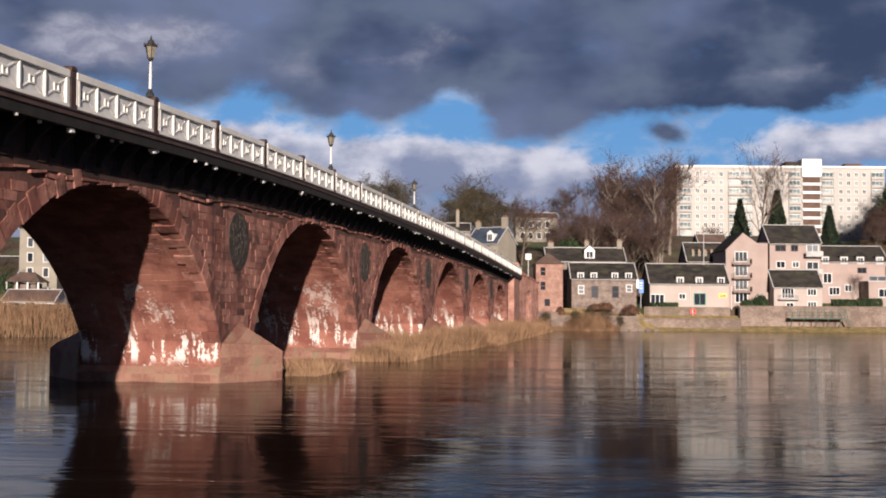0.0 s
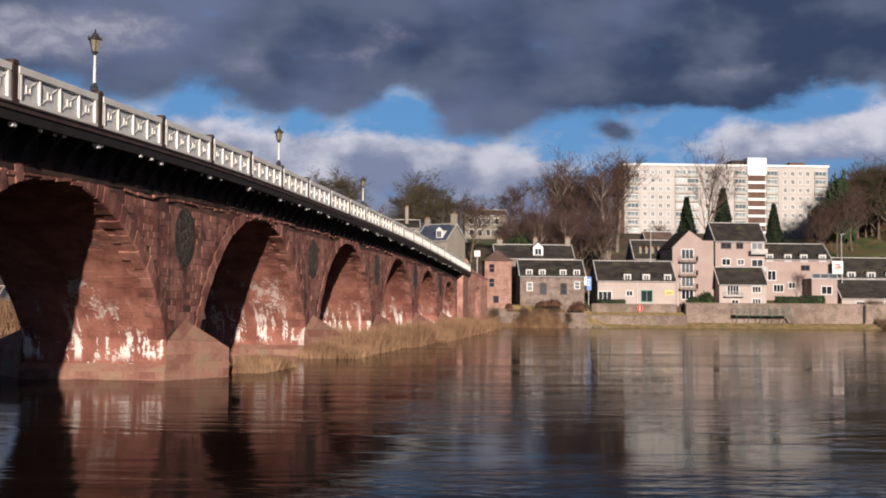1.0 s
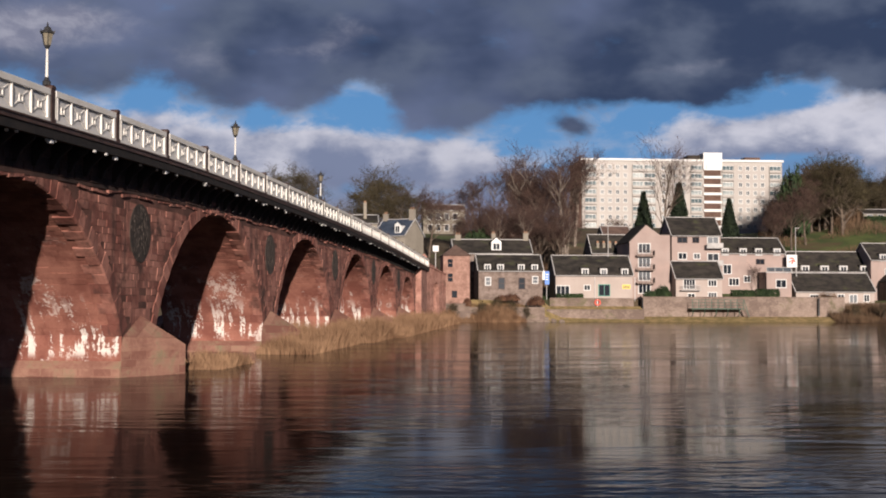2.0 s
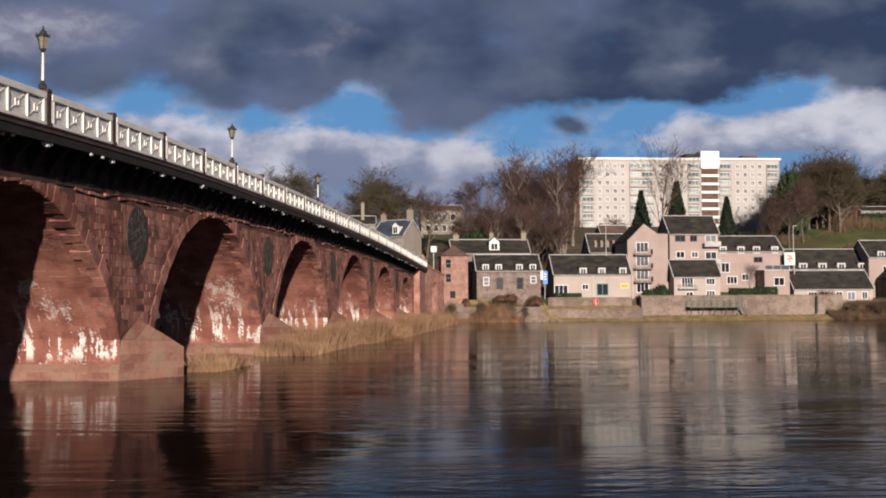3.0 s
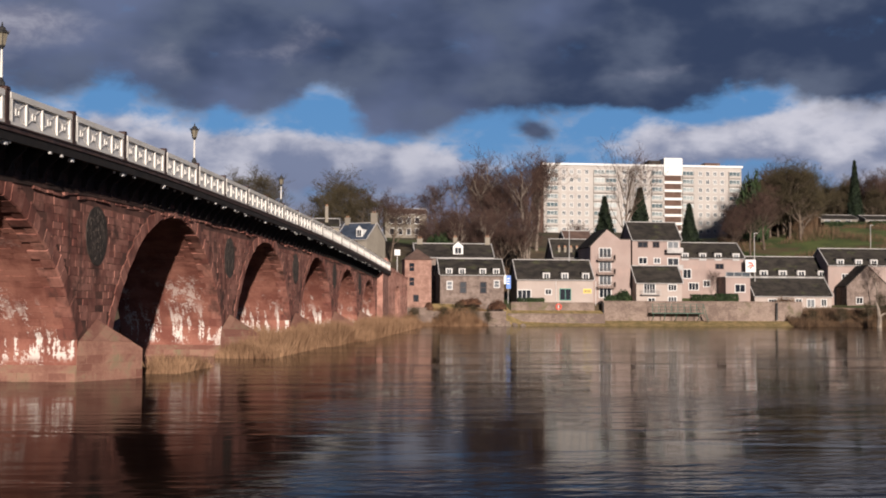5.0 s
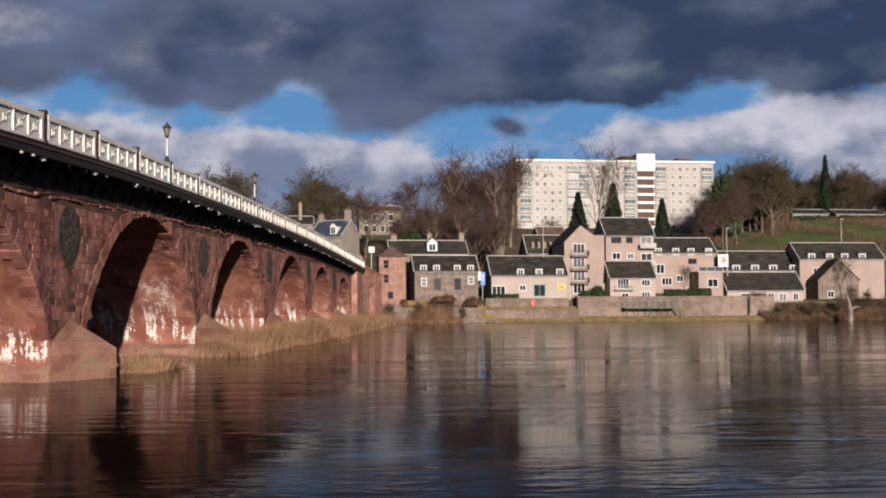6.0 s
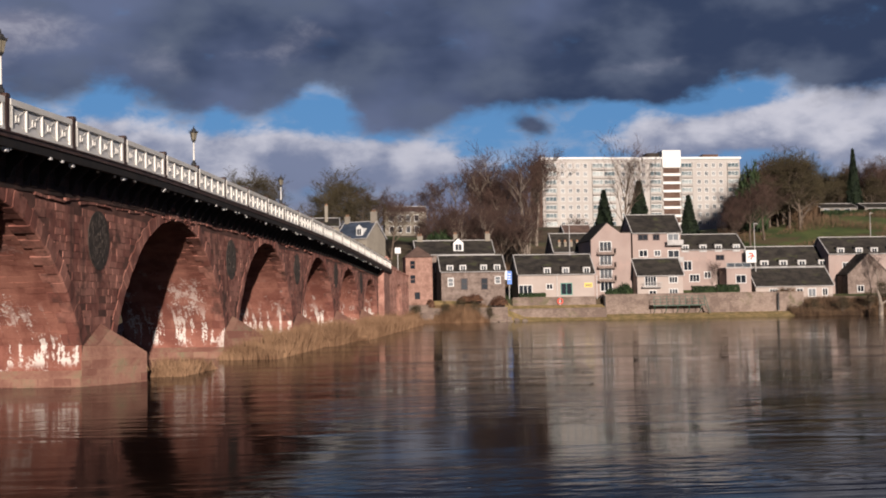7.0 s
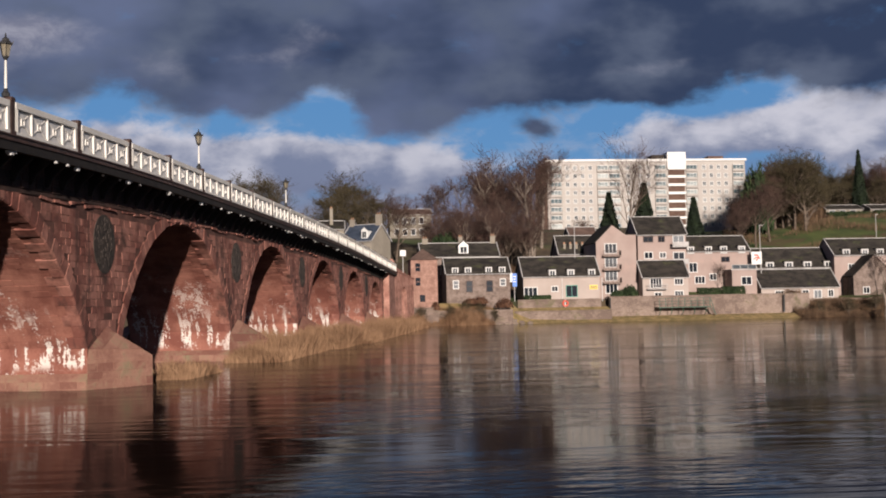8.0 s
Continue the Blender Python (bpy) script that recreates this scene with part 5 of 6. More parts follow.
# ---- beyond the first arch ----
house("tall beige flats seen beyond the near arch", -85.0, -77.4, 232, 9, 4, 19.5, 22, BEIGE, SLATE,
      [(-82.8, z, 1.0, 1.7, 0) for z in (16.6, 13.6, 10.6)] + [(-79.6, z, 1.0, 1.7, 0) for z in (16.6, 13.6, 10.6)], category="flats")
house("grey roofed villa seen beyond the near arch", -98.0, -87.0, 236, 9, 4, 10.0, 14.0, BEIGE, SLATE, [(-95, 8.5, 1.2, 1.6, 1), (-91, 8.5, 1.2, 1.6, 1)])
house("white cottage with a brown tiled roof among reeds", -80.5, -71.0, 212, 7, 2.4, 4.9, 6.8, WHITE_PAINT, TILE_BROWN, [(-78.5, 4.0, 1.6, 1.0, 2), (-75.4, 4.0, 1.6, 1.0, 2)])
pav = thing("pavilion", "open garden pavilion with a brown hipped roof and white posts", "pavilion", Matrix.Translation((-79.3, 221, 4.0)))
bm = bmesh.new()
lo = [bm.verts.new((x, y, 4.4)) for x, y in ((-3.4, -3), (3.4, -3), (3.4, 3), (-3.4, 3))]
hi = [bm.verts.new((x, 0, 6.3)) for x in (-1.4, 1.4)]
for f in ((lo[0], lo[1], hi[1], hi[0]), (lo[1], lo[2], hi[1]), (lo[2], lo[3], hi[0], hi[1]), (lo[3], lo[0], hi[0]), tuple(lo[::-1])):
    bm.faces.new(f)
part("roof", bm, TILE_BROWN, pav)
for x in (-3.0, -1.0, 1.0, 3.0):
    for y in (-2.6, 2.6):
        bm = bmesh.new()
        add_box(bm, x - 0.14, x + 0.14, y - 0.14, y + 0.14, 0, 4.39)
        part("post", bm, WHITE_PAINT, pav)
bm = bmesh.new()
add_box(bm, -2.0, 2.0, -1.2, 2.4, 0, 4.2)
part("back_wall", bm, GREY_WALL, pav)

# ---- small things on the far bank ----
pl = thing("river_platform", "dark green railed steel platform hung on the quay wall", "platform", Matrix.Translation((66.0, 221.2, 2.6)))
bm = bmesh.new()
add_box(bm, -0.2, 10.4, -1.3, 1.15, -0.16, 0.0)
part("deck", bm, FENCE_GREEN, pl)
for j in range(9):
    bm = bmesh.new()
    add_box(bm, j * 1.27 - 0.05, j * 1.27 + 0.05, -1.28, -1.18, 0.004, 1.7)
    part("railing_post", bm, FENCE_GREEN, pl)
for z in (0.55, 1.1, 1.68):
    bm = bmesh.new()
    add_box(bm, -0.1, 10.3, -1.26, -1.2, z, z + 0.07)
    part("rail", bm, FENCE_GREEN, pl)
for j in range(5):
    bm = bmesh.new()
    add_tube(bm, [(0.2 + j * 2.3, -1.2, -0.16), (0.2 + j * 2.3, -0.9, -1.2), (0.2 + j * 2.3, 1.1, -2.0)], [0.09, 0.08, 0.07], 5)
    part("strut", bm, FENCE_GREEN, pl)
bm = bmesh.new()
add_tube(bm, [(10.3, -1.2, 1.6), (11.2, -1.2, -1.4)], [0.07, 0.07], 5)
part("handrail", bm, FENCE_GREEN, pl)
for j in range(8):
    bm = bmesh.new()
    add_box(bm, 10.42 + j * 0.11, 10.75 + j * 0.11, -1.2, -0.3, -0.3 - j * 0.2, -0.24 - j * 0.2)
    part("tread", bm, FENCE_GREEN, pl)

ring = thing("life_ring", "red and white life ring on the garden wall", "life ring", Matrix.Translation((48.0, 222.7, 3.7)))
for name, mat, a0, a1 in (("ring", RED_PAINT, 0.0, 6.2831),):
    bm = bmesh.new()
    n = 18
    loops = []
    for j in range(n):
        a = 2 * math.pi * j / n
        loops.append([bm.verts.new(((0.5 + 0.14 * math.cos(b)) * math.cos(a), 0.14 * math.sin(b), (0.5 + 0.14 * math.cos(b)) * math.sin(a))) for b in (2 * math.pi * i / 6 for i in range(6))])
    for j in range(n):
        for i in range(6):
            bm.faces.new((loops[j][i], loops[(j + 1) % n][i], loops[(j + 1) % n][(i + 1) % 6], loops[j][(i + 1) % 6]))
    part(name, bm, mat, ring)
bm = bmesh.new()
add_box(bm, -0.06, 0.06, 0.1, 0.2, -1.2, 0.9)
part("post", bm, WHITE_PAINT, ring)

sign = thing("wall_sign", "yellow sign with black bars on the cream house", "sign", Matrix.Translation((54.0, 223.9, 6.8)))
bm = bmesh.new()
add_box(bm, -0.8, 0.8, 0, 0.06, -0.42, 0.42)
part("board", bm, YELLOW_SIGN, sign)
for z in (-0.26, 0.02):
    bm = bmesh.new()
    add_box(bm, -0.66, 0.66, -0.012, -0.003, z, z + 0.17)
    part("bar", bm, BLACK_IRON, sign)

bs = thing("street_sign", "tall blue sign beside a white board on posts", "sign", Matrix.Translation((38.0, 225.5, 4.2)))
bm = bmesh.new()
add_box(bm, 0.1, 1.0, 0, 0.1, 3.0, 5.6)
part("blue_board", bm, BLUE_SIGN, bs, "blue sign board")
bm = bmesh.new()
add_box(bm, -1.9, 0.09, 0.05, 0.15, 3.9, 5.7)
part("white_board", bm, WHITE_PAINT, bs, "white sign board")
for x in (-1.6, 0.5):
    bm = bmesh.new()
    add_box(bm, x - 0.06, x + 0.06, 0.16, 0.26, -1, 5.0)
    part("post", bm, LEAD, bs)
for x, z, w in ((0.25, 4.9, 0.6), (0.25, 4.4, 0.5), (0.25, 3.9, 0.55)):
    bm = bmesh.new()
    add_box(bm, x, x + w, -0.01, -0.002, z, z + 0.16)
    part("bar", bm, WHITE_PAINT, bs)

bb = thing("sign_board", "white board with a red curved mark on a post", "sign", Matrix.Translation((90.6, 232.0, 11.0)))
bm = bmesh.new()
add_box(bm, -1.1, 1.1, 0, 0.12, 0, 2.6)
part("board", bm, WHITE_PAINT, bb)
bm = bmesh.new()
add_tube(bm, [(-0.5, -0.03, 1.9), (0.2, -0.03, 1.9), (0.45, -0.03, 1.5), (0.1, -0.03, 1.1), (-0.1, -0.03, 0.7)], [0.14] * 5, 5)
add_tube(bm, [(-0.7, -0.03, 1.0), (0.0, -0.03, 1.45), (0.75, -0.03, 1.2)], [0.12] * 3, 5)
part("red_mark", bm, RED_PAINT, bb)
bm = bmesh.new()
add_box(bm, 0.9, 1.06, 0.13, 0.29, -7, 2.5)
part("post", bm, LEAD, bb)

for x, y, z0, z1 in ((92.4, 234.5, 4.0, 19.2), (51.3, 228.0, 4.0, 19.0), (151.0, 300.0, 14.0, 26.0)):
    lp = thing("lamp_column", "plain grey street lamp column with a short arm", "street lamp", Matrix.Translation((x, y, z0)), group="street lamp columns")
    bm = bmesh.new()
    add_tube(bm, [(0, 0, 0), (0, 0, (z1 - z0) * 0.5), (0, 0, z1 - z0)], [0.13, 0.10, 0.07], 6)
    part("column", bm, LEAD, lp)
    bm = bmesh.new()
    add_box(bm, -0.15, 0.75, -0.12, 0.12, z1 - z0 + 0.005, z1 - z0 + 0.14)
    part("head", bm, LEAD, lp)

wb = thing("lit_sign", "small white box sign on a post at the bridge end", "sign", Matrix.Translation((15.6, 212.5, 8.8)))
bm = bmesh.new()
add_box(bm, -0.55, 0.55, -0.3, 0.3, 4.2, 5.3, 0.05)
part("box", bm, WHITE_PAINT, wb)
bm = bmesh.new()
add_box(bm, -0.07, 0.07, -0.07, 0.07, -0.5, 4.19)
part("post", bm, LEAD, wb)

gw = quay("rough garden terrace wall below the grey house", (22.4, 30, 36.6), 216.6, 2.6, 0.0)
quay("low rough wall below the sandstone tenement", (16.6, 22.3), 214.9, 3.3, 0.0)
rk = random.Random(31)
for j in range(34):
    x = rk.uniform(20, 40)
    y = bank_y(x) + rk.uniform(-0.2, 3.0)
    bm = bmesh.new()
    bmesh.ops.create_icosphere(bm, subdivisions=1, radius=1.0)
    for v in bm.verts:
        v.co *= rk.uniform(0.75, 1.2)
    r = rk.uniform(0.2, 0.55)
    thing("boulder", "pale weathered boulder at the water's edge", "boulder", Matrix.Translation((x, y, ground_z(x, y) + r * 0.25)) @ Matrix.Diagonal((r * 1.4, r, r * 0.7, 1)), group="shore boulders", bm=bm, material=QUAY)

for name, label, x, y, z0, z1, r, mat in (("drain_pipe", "black drain pipe at a joint in the quay wall", 56.7, 221.9, -0.6, 4.6, 0.16, BLACK_IRON), ("mooring_post", "dark mooring post against the quay wall", 92.0, 221.9, 1.2, 4.6, 0.2, BLACK_IRON)):
    bm = bmesh.new()
    add_tube(bm, [(0, 0, 0), (0, 0, (z1 - z0) / 2), (0.02, 0, z1 - z0)], [r, r, r * 0.9], 8)
    thing(name, label, "post", Matrix.Translation((x, y, z0)), bm=bm, material=mat)
bm = bmesh.new()
add_tube(bm, [(0, 0, -0.6), (0.15, 0, 1.6), (-0.1, 0.1, 3.2), (-0.5, 0.1, 4.8)], [0.5, 0.4, 0.3, 0.1], 7)
add_tube(bm, [(0.1, 0, 1.8), (1.0, 0.1, 2.4), (2.2, 0.1, 2.5)], [0.22, 0.16, 0.06], 6)
thing("dead_trunk", "pale broken dead tree trunk at the water's edge", "tree stump", Matrix.Translation((107.0, 209.5, 0.2)), bm=bm, material=PALE_BARK)
for j in range(16):
    x = rk.uniform(33, 39)
    y = bank_y(x) + rk.uniform(-0.4, 1.4)
    bm = bmesh.new()
    bmesh.ops.create_icosphere(bm, subdivisions=1, radius=1.0)
    for v in bm.verts:
        v.co *= rk.uniform(0.75, 1.2)
    r = rk.uniform(0.3, 0.6)
    thing("boulder", "pale weathered boulder at the water's edge", "boulder", Matrix.Translation((x, y, ground_z(x, y) + r * 0.25)) @ Matrix.Diagonal((r * 1.4, r, r * 0.7, 1)), group="shore boulders", bm=bm, material=QUAY)


# ---- trees ----
def grow(seed, height, spread, levels=5, trunk_r=0.35, kids=(5, 8, 6, 5), clear=0.25, upward=0.55):
    """A bare winter tree: tapered trunk and limbs, and a fine crown of twigs."""
    rng = random.Random(seed)
    wood, twigs = bmesh.new(), []

    def branch(p, d, length, r, level):
        n = 4 if level < 2 else 3
        pts, rad = [p.copy()], [r]
        for i in range(n):
            d = (d + Vector((rng.uniform(-1, 1), rng.uniform(-1, 1), rng.uniform(-0.4, 0.9) if level < 2 else rng.uniform(-0.7, 0.6))) * (0.10 + 0.06 * level)).normalized()
            p = p + d * (length / n)
            pts.append(p.copy())
            rad.append(r * (1 - (i + 1) / n * (0.62 if level == 0 else 0.75)))
        if level < 3:
            add_tube(wood, pts, rad, 6 if level == 0 else 4, cap=False)
        else:
            twigs.append((pts, rad))
        if level >= levels - 1:
            return
        k = kids[min(level, len(kids) - 1)]
        for i in range(k):
            t = rng.uniform(clear if level == 0 else 0.2, 1.0) if i else 1.0
            a = min(n - 1, int(t * n))
            q = pts[a].lerp(pts[a + 1], t * n - a) if a < n else pts[-1]
            az = rng.uniform(0, 2 * math.pi)
            side = Vector((math.cos(az), math.sin(az), upward * rng.uniform(0.3, 1.6)))
            nd = (d * 0.55 + side * spread).normalized()
            branch(q, nd, length * rng.uniform(0.45, 0.68) * (1.12 - 0.52 * t if level == 0 else 1), max(0.012, rad[min(a, n)] * 0.55), level + 1)

    branch(Vector((0, 0, 0)), Vector((0, 0, 1)), height * 0.62, trunk_r, 0)
    vs, fs = [], []
    for pts, rad in twigs:
        for a, b, r in zip(pts, pts[1:], rad):
            s = (b - a).cross(Vector((rng.uniform(-1, 1), rng.uniform(-1, 1), rng.uniform(-1, 1)))).normalized() * max(0.03, r)
            u = (b - a).cross(s).normalized() * max(0.03, r)
            i = len(vs)
            vs += [a + s, a - s * 0.5 + u, a - s * 0.5 - u, b]
            fs += [(i, i + 1, i + 3), (i + 1, i + 2, i + 3), (i + 2, i, i + 3)]
    me = bpy.data.meshes.new("crown")
    me.from_pydata([tuple(v) for v in vs], [], fs)
    return wood, me


def tree_kind(seed, label, bark, twig, **kw):
    t = thing("tree", label, "tree", group="bare trees")
    wood, crown = grow(seed, **kw)
    part("trunk", wood, bark, t, smooth=True)
    crown.materials.append(twig)
    part("crown", crown, None, t)
    return t


KINDS = [tree_kind(1, "bare winter tree with reddish twigs on the wooded bank", BARK, TWIG, height=21, spread=0.7, kids=(9, 7, 6, 5), clear=0.42),
         tree_kind(2, "bare winter tree with a broad twiggy crown", BARK, TWIG, height=20, spread=0.9, kids=(12, 7, 6, 5), clear=0.22, upward=0.45),
         tree_kind(3, "bare twiggy tree with an olive tinge", BARK, TWIG_OLIVE, height=18, spread=1.0, kids=(14, 8, 6, 5), clear=0.16, upward=0.35),
         tree_kind(4, "tall pale-trunked bare tree", PALE_BARK, TWIG, height=23, spread=0.5, kids=(8, 6, 6, 4), clear=0.48),
         tree_kind(5, "slender bare tree in front of the apartment block", BARK, TWIG, height=27, spread=0.42, upward=0.6, kids=(18, 5, 4, 3), clear=0.3, trunk_r=0.3)]
rng = random.Random(7)
used = set()


def plant(kind, x, y, height_scale=1.0, sink=0.3):
    m = Matrix.Translation((x, y, ground_z(x, y) - sink)) @ Matrix.Rotation(rng.uniform(0, 6.28), 4, "Z") @ Matrix.Scale(height_scale, 4)
    if kind not in used:
        used.add(kind)
        KINDS[kind].matrix_basis = m
    else:
        t = copy_thing(KINDS[kind], m)
        t.scale = (height_scale,) * 3


# the wood between the bridge and the apartment block
for i in range(40):
    y = rng.uniform(256, 345)
    plant(rng.choice((0, 1, 3, 3)), rng.uniform(32, 0.192 * y), y, rng.uniform(0.65, 1.0))
for x, y, s, k in ((52, 296, 1.25, 1), (56, 300, 1.35, 0), (53.5, 285, 1.2, 3), (49, 300, 1.25, 3), (45, 296, 1.1, 3), (59, 302, 1.3, 3), (47, 290, 0.95, 0), (42, 285, 0.85, 1), (58, 310, 1.1, 0), (37, 280, 0.75, 0)):
    plant(k, x, y, s)
# trees beyond the bridge end
for x, y, s, k in ((3, 290, 1.25, 2), (8, 294, 1.4, 2), (12, 288, 1.25, 2), (16, 290, 1.05, 0), (20, 296, 1.0, 1), (6, 300, 1.3, 2), (-16, 330, 1.2, 2), (-22, 334, 1.15, 2), (-12, 338, 1.1, 2), (28, 300, 0.6, 1), (34, 310, 0.7, 0)):
    plant(k, x, y, s)
# in front of the apartment block
plant(4, 79.0, 290, 1.2)
plant(0, 69, 296, 0.5)
plant(0, 108, 292, 0.7)
# the wood on the hill beyond
for i in range(60):
    y = rng.uniform(318, 400)
    q = rng.uniform(0.395, 0.62)
    if not 0.442 < q < 0.56 or y > 360:
        plant(rng.choice((1, 2, 2, 0)), q * y, y, rng.uniform(0.85, 1.2))
for x, y, s, k in ((139, 318, 1.35, 2), (134, 328, 1.2, 2), (143, 326, 1.25, 2), (119, 305, 0.95, 1), (125, 310, 1.0, 1), (112, 300, 0.8, 0), (162, 365, 1.0, 2), (196, 372, 1.05, 1)):
    plant(k, x, y, s)
for i in range(36):
    y = rng.uniform(440, 520)
    plant(rng.choice((1, 2, 0)), rng.uniform(0.37, 0.64) * y, y, rng.uniform(1.0, 1.35))
for i in range(16):
    plant(rng.choice((1, 2)), rng.uniform(-140, -60), rng.uniform(215, 290), rng.uniform(0.5, 0.9))
for i in range(34):
    y = rng.uniform(335, 420)
    plant(2, rng.uniform(0.37, 0.455) * y, y, rng.uniform(0.5, 0.8), 1.5)
for x, y, k in ((137, 321, 1.25), (141.5, 323, 1.25), (139, 330, 1.35), (136, 327, 1.2), (144, 330, 1.15)):
    plant(2, x, y, k)
for i in range(22):
    y = rng.uniform(364, 425)
    plant(rng.choice((1, 2, 2)), rng.uniform(0.445, 0.6) * y, y, rng.uniform(0.9, 1.2))
plant(3, 83, 231.5, 0.32)
plant(3, 116, 227, 0.42)


def leafy(seed, count, size, shape, name, label, category, material, trunk=None, group=""):
    """A dense evergreen built of many small leaves; shape gives a point and an outward direction."""
    r = random.Random(seed)
    vs, fs = [], []
    for _ in range(count):
        p, d = shape(r)
        a = Vector((r.uniform(-1, 1), r.uniform(-1, 1), r.uniform(-1, 1))).normalized()
        b = d.cross(a).normalized()
        a = (a + d * 0.6).normalized()
        s = size * r.uniform(0.6, 1.4)
        i = len(vs)
        vs += [p - b * s * 0.4, p + a * s * 0.5 - b * s * 0.1, p + a * s, p + b * s * 0.4]
        fs += [(i, i + 1, i + 3), (i + 1, i + 2, i + 3)]
    t = thing(name, label, category, group=group)
    me = bpy.data.meshes.new("crown")
    me.from_pydata([tuple(v) for v in vs], [], fs)
    me.materials.append(material)
    part("crown", me, None, t)
    if trunk:
        bm = bmesh.new()
        add_tube(bm, [(0, 0, -0.5), (0.05, 0, trunk)], [0.25, 0.12], 6)
        part("trunk", bm, BARK, t)
    return t


def cone_shape(h, w):
    def f(r):
        t = r.random() ** 1.4
        a = r.uniform(0, 6.283)
        rad = w * (1 - t) ** 0.95 * (0.85 + 0.15 * math.sin(5 * a + 9 * t)) * r.uniform(0.75, 1.08) + 0.1
        if t < 0.08:
            rad *= 0.6 + 5 * t
        return Vector((math.cos(a) * rad, math.sin(a) * rad, 0.4 + t * h)), Vector((math.cos(a), math.sin(a), 0.4)).normalized()
    return f


def mound_shape(w, d, h):
    def f(r):
        a, b = r.uniform(0, 6.283), math.asin(r.uniform(0, 1))
        k = r.uniform(0.82, 1.05) * (1 + 0.12 * math.sin(3 * a) + 0.1 * math.sin(7 * a + 3 * b))
        v = Vector((math.cos(a) * math.cos(b), math.sin(a) * math.cos(b), math.sin(b)))
        return Vector((v.x * w * k, v.y * d * k, v.z * h * k)), v
    return f


def hedge_shape(l, w, h):
    def f(r):
        x, y, z = r.uniform(-l, l), r.uniform(-w, w), r.uniform(0, h)
        side = r.random()
        if side < 0.4:
            z = h * r.uniform(0.9, 1.08)
            v = Vector((0, 0, 1))
        elif side < 0.9:
            y = -w * r.uniform(0.85, 1.1)
            v = Vector((0, -1, 0.2))
        else:
            x = l * r.choice((-1, 1))
            v = Vector((1, 0, 0.2))
        return Vector((x, y, z)), v
    return f


fir = leafy(11, 9000, 0.55, cone_shape(12.5, 3.4), "conifer", "dark green conical conifer among bare trees", "conifer", NEEDLES, 11, "conifers on the hill")
fir.matrix_basis = Matrix.Translation((84.0, 291, ground_z(84, 291) + 0.5)) @ Matrix.Diagonal((1.25, 1.25, 1.4, 1))
for x, y, s in ((77.0, 300, 1.08), (96.8, 290, 1.06), (173, 354, 1.5), (128, 334, 1.0)):
    c = copy_thing(fir, Matrix.Translation((x, y, ground_z(x, y) + 1.0)) @ Matrix.Rotation(x, 4, "Z"))
    c.scale = (s * 0.9, s * 0.9, s) if x < 150 else (s * 0.55, s * 0.55, s * 1.05)
bush = leafy(12, 2200, 0.3, mound_shape(1.4, 1.2, 1.9), "bush", "clipped green bush by the quay", "bush", LEAVES)
bush.matrix_basis = Matrix.Translation((61.8, 225.6, 4.7)) @ Matrix.Scale(1.05, 4)
ever = leafy(13, 4200, 0.7, mound_shape(4.2, 3.5, 5.5), "evergreen_tree", "rounded dark evergreen on the wooded bank", "evergreen tree", LEAVES, 2)
ever.matrix_basis = Matrix.Translation((29.5, 268, 14.5)) @ Matrix.Scale(0.9, 4)
ivy = copy_thing(ever, Matrix.Translation((126.5, 322, ground_z(126.5, 322) + 1.5)))
ivy.scale = (1.0, 1.0, 2.8)
for x0, x1, y, z, h in ((76.0, 80.5, 226.6, 4.3, 1.7), (81.0, 85.5, 226.6, 4.3, 1.9)):
    hd = leafy(int(x0), 2600, 0.3, hedge_shape((x1 - x0) / 2, 0.8, h), "hedge", "dark green hedge above the quay wall", "hedge", LEAVES)
    hd.matrix_basis = Matrix.Translation(((x0 + x1) / 2, y, z))
for x0, x1, seed in ((156.5, 170.5, 51), (171.5, 188.5, 52)):
    hd = leafy(seed, 3200, 0.55, hedge_shape((x1 - x0) / 2, 1.0, 1.5), "hedge", "dark overgrown hedge below the hillside terrace", "hedge", LEAVES)
    hd.matrix_basis = Matrix.Translation(((x0 + x1) / 2, 341.5, ground_z((x0 + x1) / 2, 341.5) - 0.6))
sh = leafy(21, 2600, 0.45, mound_shape(6, 1.5, 1.6), "shrub", "low evergreen shrubs under the terrace", "shrub", LEAVES)
sh.matrix_basis = Matrix.Translation((87.5, 227.5, 4.0)) @ Matrix.Scale(0.45, 4)


# ---- reeds ----
def reeds(name, label, seed, count, area, h=1.6, mat=None):
    r = random.Random(seed)
    vs, fs = [], []
    for _ in range(count):
        x, y, z, g = area(r)
        l = h * g * r.uniform(0.5, 1.2)
        a = r.uniform(0, 6.283)
        w = Vector((math.cos(a), math.sin(a), 0)) * 0.035
        lean = Vector((r.gauss(0, 0.22), r.gauss(0, 0.22), 1)) * l
        p = Vector((x, y, z))
        i = len(vs)
        vs += [p - w, p + w, p + lean * 0.6 + w * 0.7, p + lean]
        fs += [(i, i + 1, i + 2), (i, i + 2, i + 3)]
    me = bpy.data.meshes.new(name)
    me.from_pydata([tuple(v) for v in vs], [], fs)
    me.materials.append(mat or REED)
    tagged(new(name, me), label, "reeds", kind="stuff")


def patch(s0, s1, y0, y1, z=-0.1):
    def f(r):
        s, y = r.uniform(s0, s1), r.uniform(y0, y1)
        edge = min(1.0, 2.2 * min(s - s0, s1 - s) / (s1 - s0) + 0.35) * (0.6 + 0.6 * noise.noise((s * 0.25, y * 0.3, 1)) + 0.25)
        p = BRIDGE @ Vector((s, y, z))
        return p.x, p.y, z, max(0.25, edge)
    return f


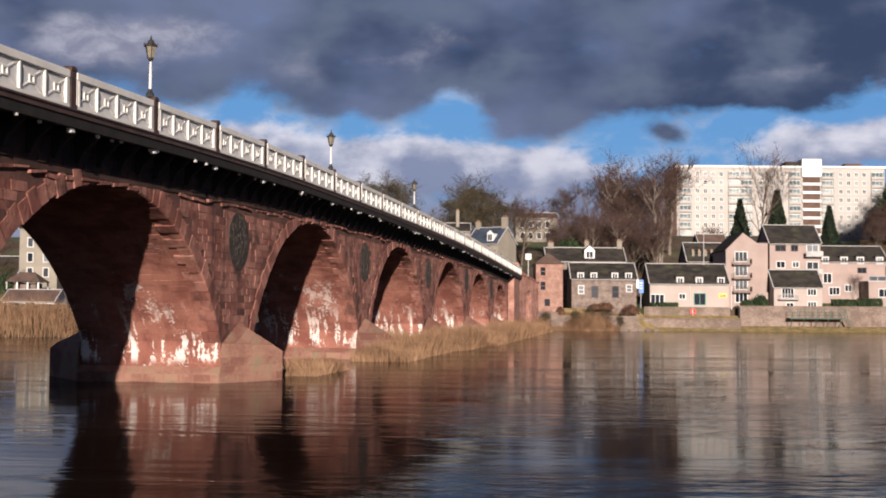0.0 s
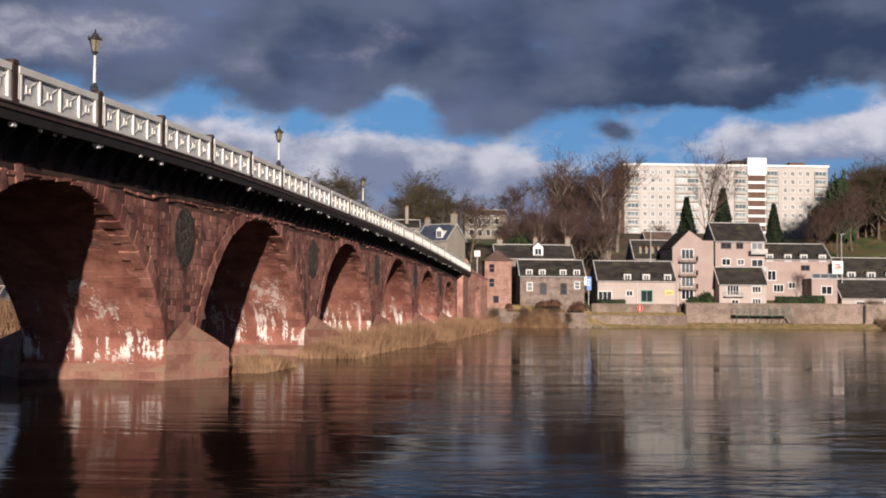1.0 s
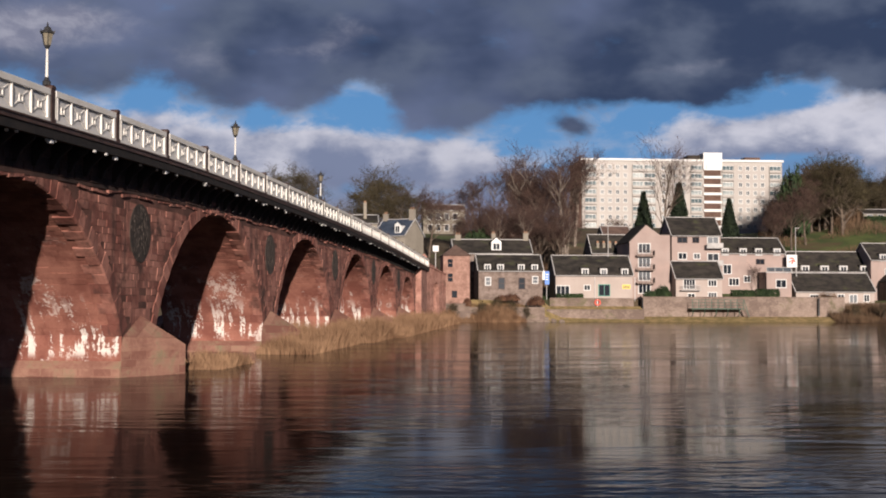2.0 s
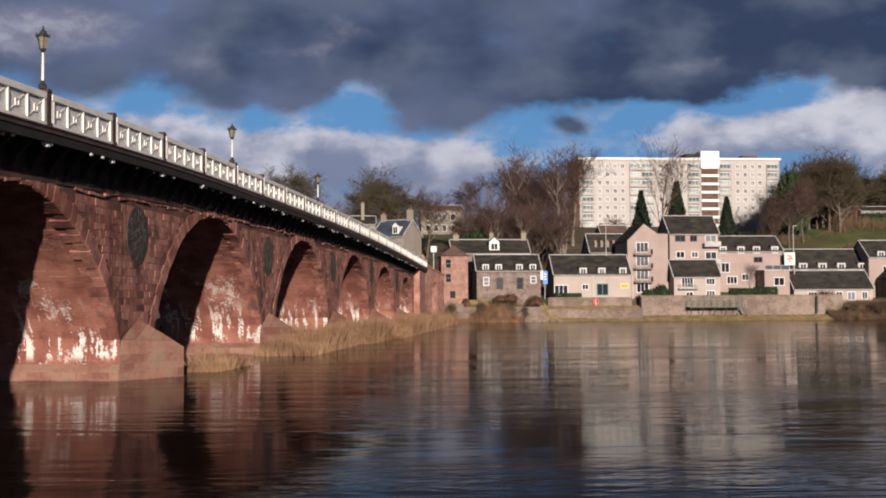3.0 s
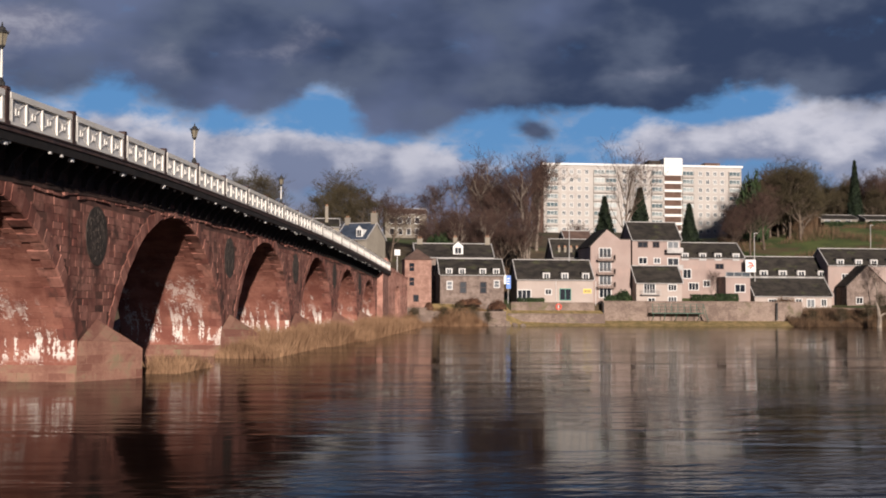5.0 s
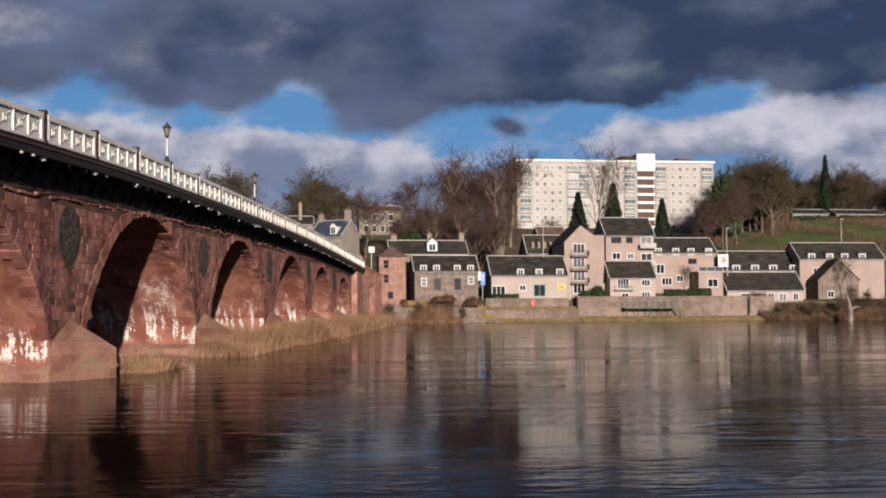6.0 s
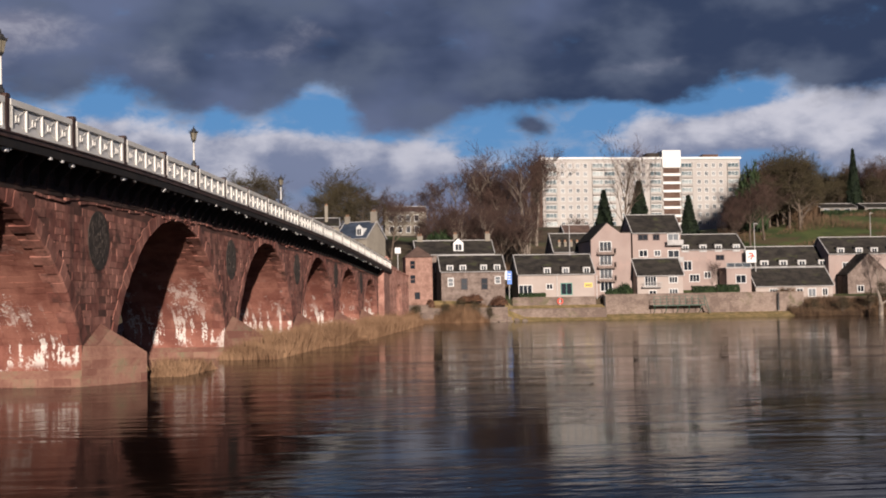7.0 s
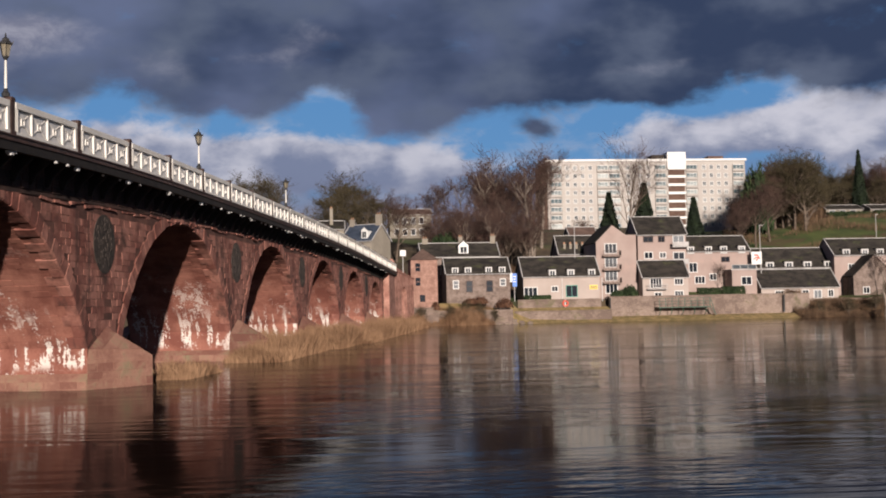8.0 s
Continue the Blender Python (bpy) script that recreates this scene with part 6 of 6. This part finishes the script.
def bankside(x0, x1, w):
    def f(r):
        x = r.uniform(x0, x1)
        d = r.uniform(-1.0, w)
        y = bank_y(x) + d
        return x, y, ground_z(x, y) - 0.1, 0.6 + 0.8 * abs(noise.noise((x * 0.15, d * 0.2, 4)))
    return f


reeds("reeds", "dry tan reeds on the shoal beneath the far arches", 1, 44000, patch(76, 160, -5.5, 1.2), 2.1)
reeds("reeds", "dry tan reeds round a bridge pier", 2, 11000, patch(38, 60, -3.6, 0.9), 2.3)
reeds("reeds", "dry tan reeds round a farther bridge pier", 12, 13000, patch(62, 84, -4.4, 0.9), 2.5)
reeds("reeds", "dry tan reeds by the first pier", 3, 3600, patch(19, 27, -2.0, 0.5), 0.9)
reeds("reeds", "brown reeds and scrub along the far bank", 4, 8000, bankside(12, 33, 3.5), 1.6)
reeds("reeds", "brown reeds and scrub below the cottages", 5, 26000, bankside(94, 145, 9), 1.9, SCRUB)
reeds("reeds", "brown reeds on the bank beyond the first arch", 6, 14000, bankside(-120, -35, 9), 3.4)

for x, y, z, sx, sz in ((35.2, 217.6, 3.2, 1.5, 2.2), (30.4, 218.0, 4.0, 1.6, 1.6), (28.6, 218.2, 4.0, 1.1, 1.2), (21.8, 215.6, 3.0, 0.7, 1.8)):
    sb = leafy(int(x * 10), 1300, 0.24, mound_shape(sx, 1.0, sz * 0.7), "shrub", "rust-brown winter shrub on the rough terrace", "shrub", RUST)
    sb.matrix_basis = Matrix.Translation((x, y, z))
b2 = copy_thing(bush, Matrix.Translation((-83.5, 219, 4.0)))
b2.scale = (1.7, 1.7, 2.6)
for x, y, k in ((24.5, 214.9, 0.26), (27.5, 215.2, 0.3), (30.0, 215.6, 0.27), (33.0, 216.2, 0.2), (19.0, 213.4, 0.26), (16.0, 212.6, 0.22), (98, 219, 0.22), (103, 217, 0.26), (108, 216, 0.28), (113, 214, 0.3), (118, 213, 0.34), (111, 217, 0.3), (124, 212, 0.35), (121, 216, 0.3)):
    plant(2, x, y, k, 0.2)


def clump(cx, cy, rx, ry):
    def f(r):
        a, k = r.uniform(0, 6.283), math.sqrt(r.random())
        x, y = cx + rx * k * math.cos(a), cy + ry * k * math.sin(a)
        return x, y, max(0.0, ground_z(x, y)) - 0.1, (1.15 - 0.75 * k * k) * (0.7 + 0.5 * abs(noise.noise((x * 0.6, y * 0.6, 2))))
    return f


def thicket(q0, q1, y0, y1):
    def f(r):
        while True:
            y = r.uniform(y0, y1)
            x = y * r.uniform(q0, q1)
            n = noise.noise((x * 0.07, y * 0.07, 9))
            if n > -0.02:
                return x, y, ground_z(x, y) - 0.1, 0.4 + 1.6 * n
    return f


reeds("scrub", "tall tan scrub on the river bank", 8, 5000, clump(27.5, 214.6, 4.2, 1.8), 3.9)
reeds("scrub", "tan scrub by the bridge abutment", 9, 2600, clump(17.5, 211.5, 2.6, 1.6), 2.8)
reeds("undergrowth", "brown undergrowth on the wooded hillside", 10, 16000, thicket(0.36, 0.62, 262, 335), 3.0, SCRUB)
reeds("undergrowth", "tall brown thicket under the hillside trees", 14, 22000, thicket(0.37, 0.452, 340, 400), 6.0, SCRUB)
reeds("undergrowth", "brown undergrowth below the wood", 11, 9000, thicket(0.12, 0.2, 250, 300), 2.4, SCRUB)
low_bush = copy_thing(bush, Matrix.Translation((58.9, 224.2, 4.4)))
low_bush.scale = (1.0, 0.6, 0.75)
ph = leafy(44, 1600, 0.22, hedge_shape(2.6, 0.35, 0.8), "hedge", "low green planting in front of the cream house", "hedge", LEAVES)
ph.matrix_basis = Matrix.Translation((42.6, 223.45, 4.45))
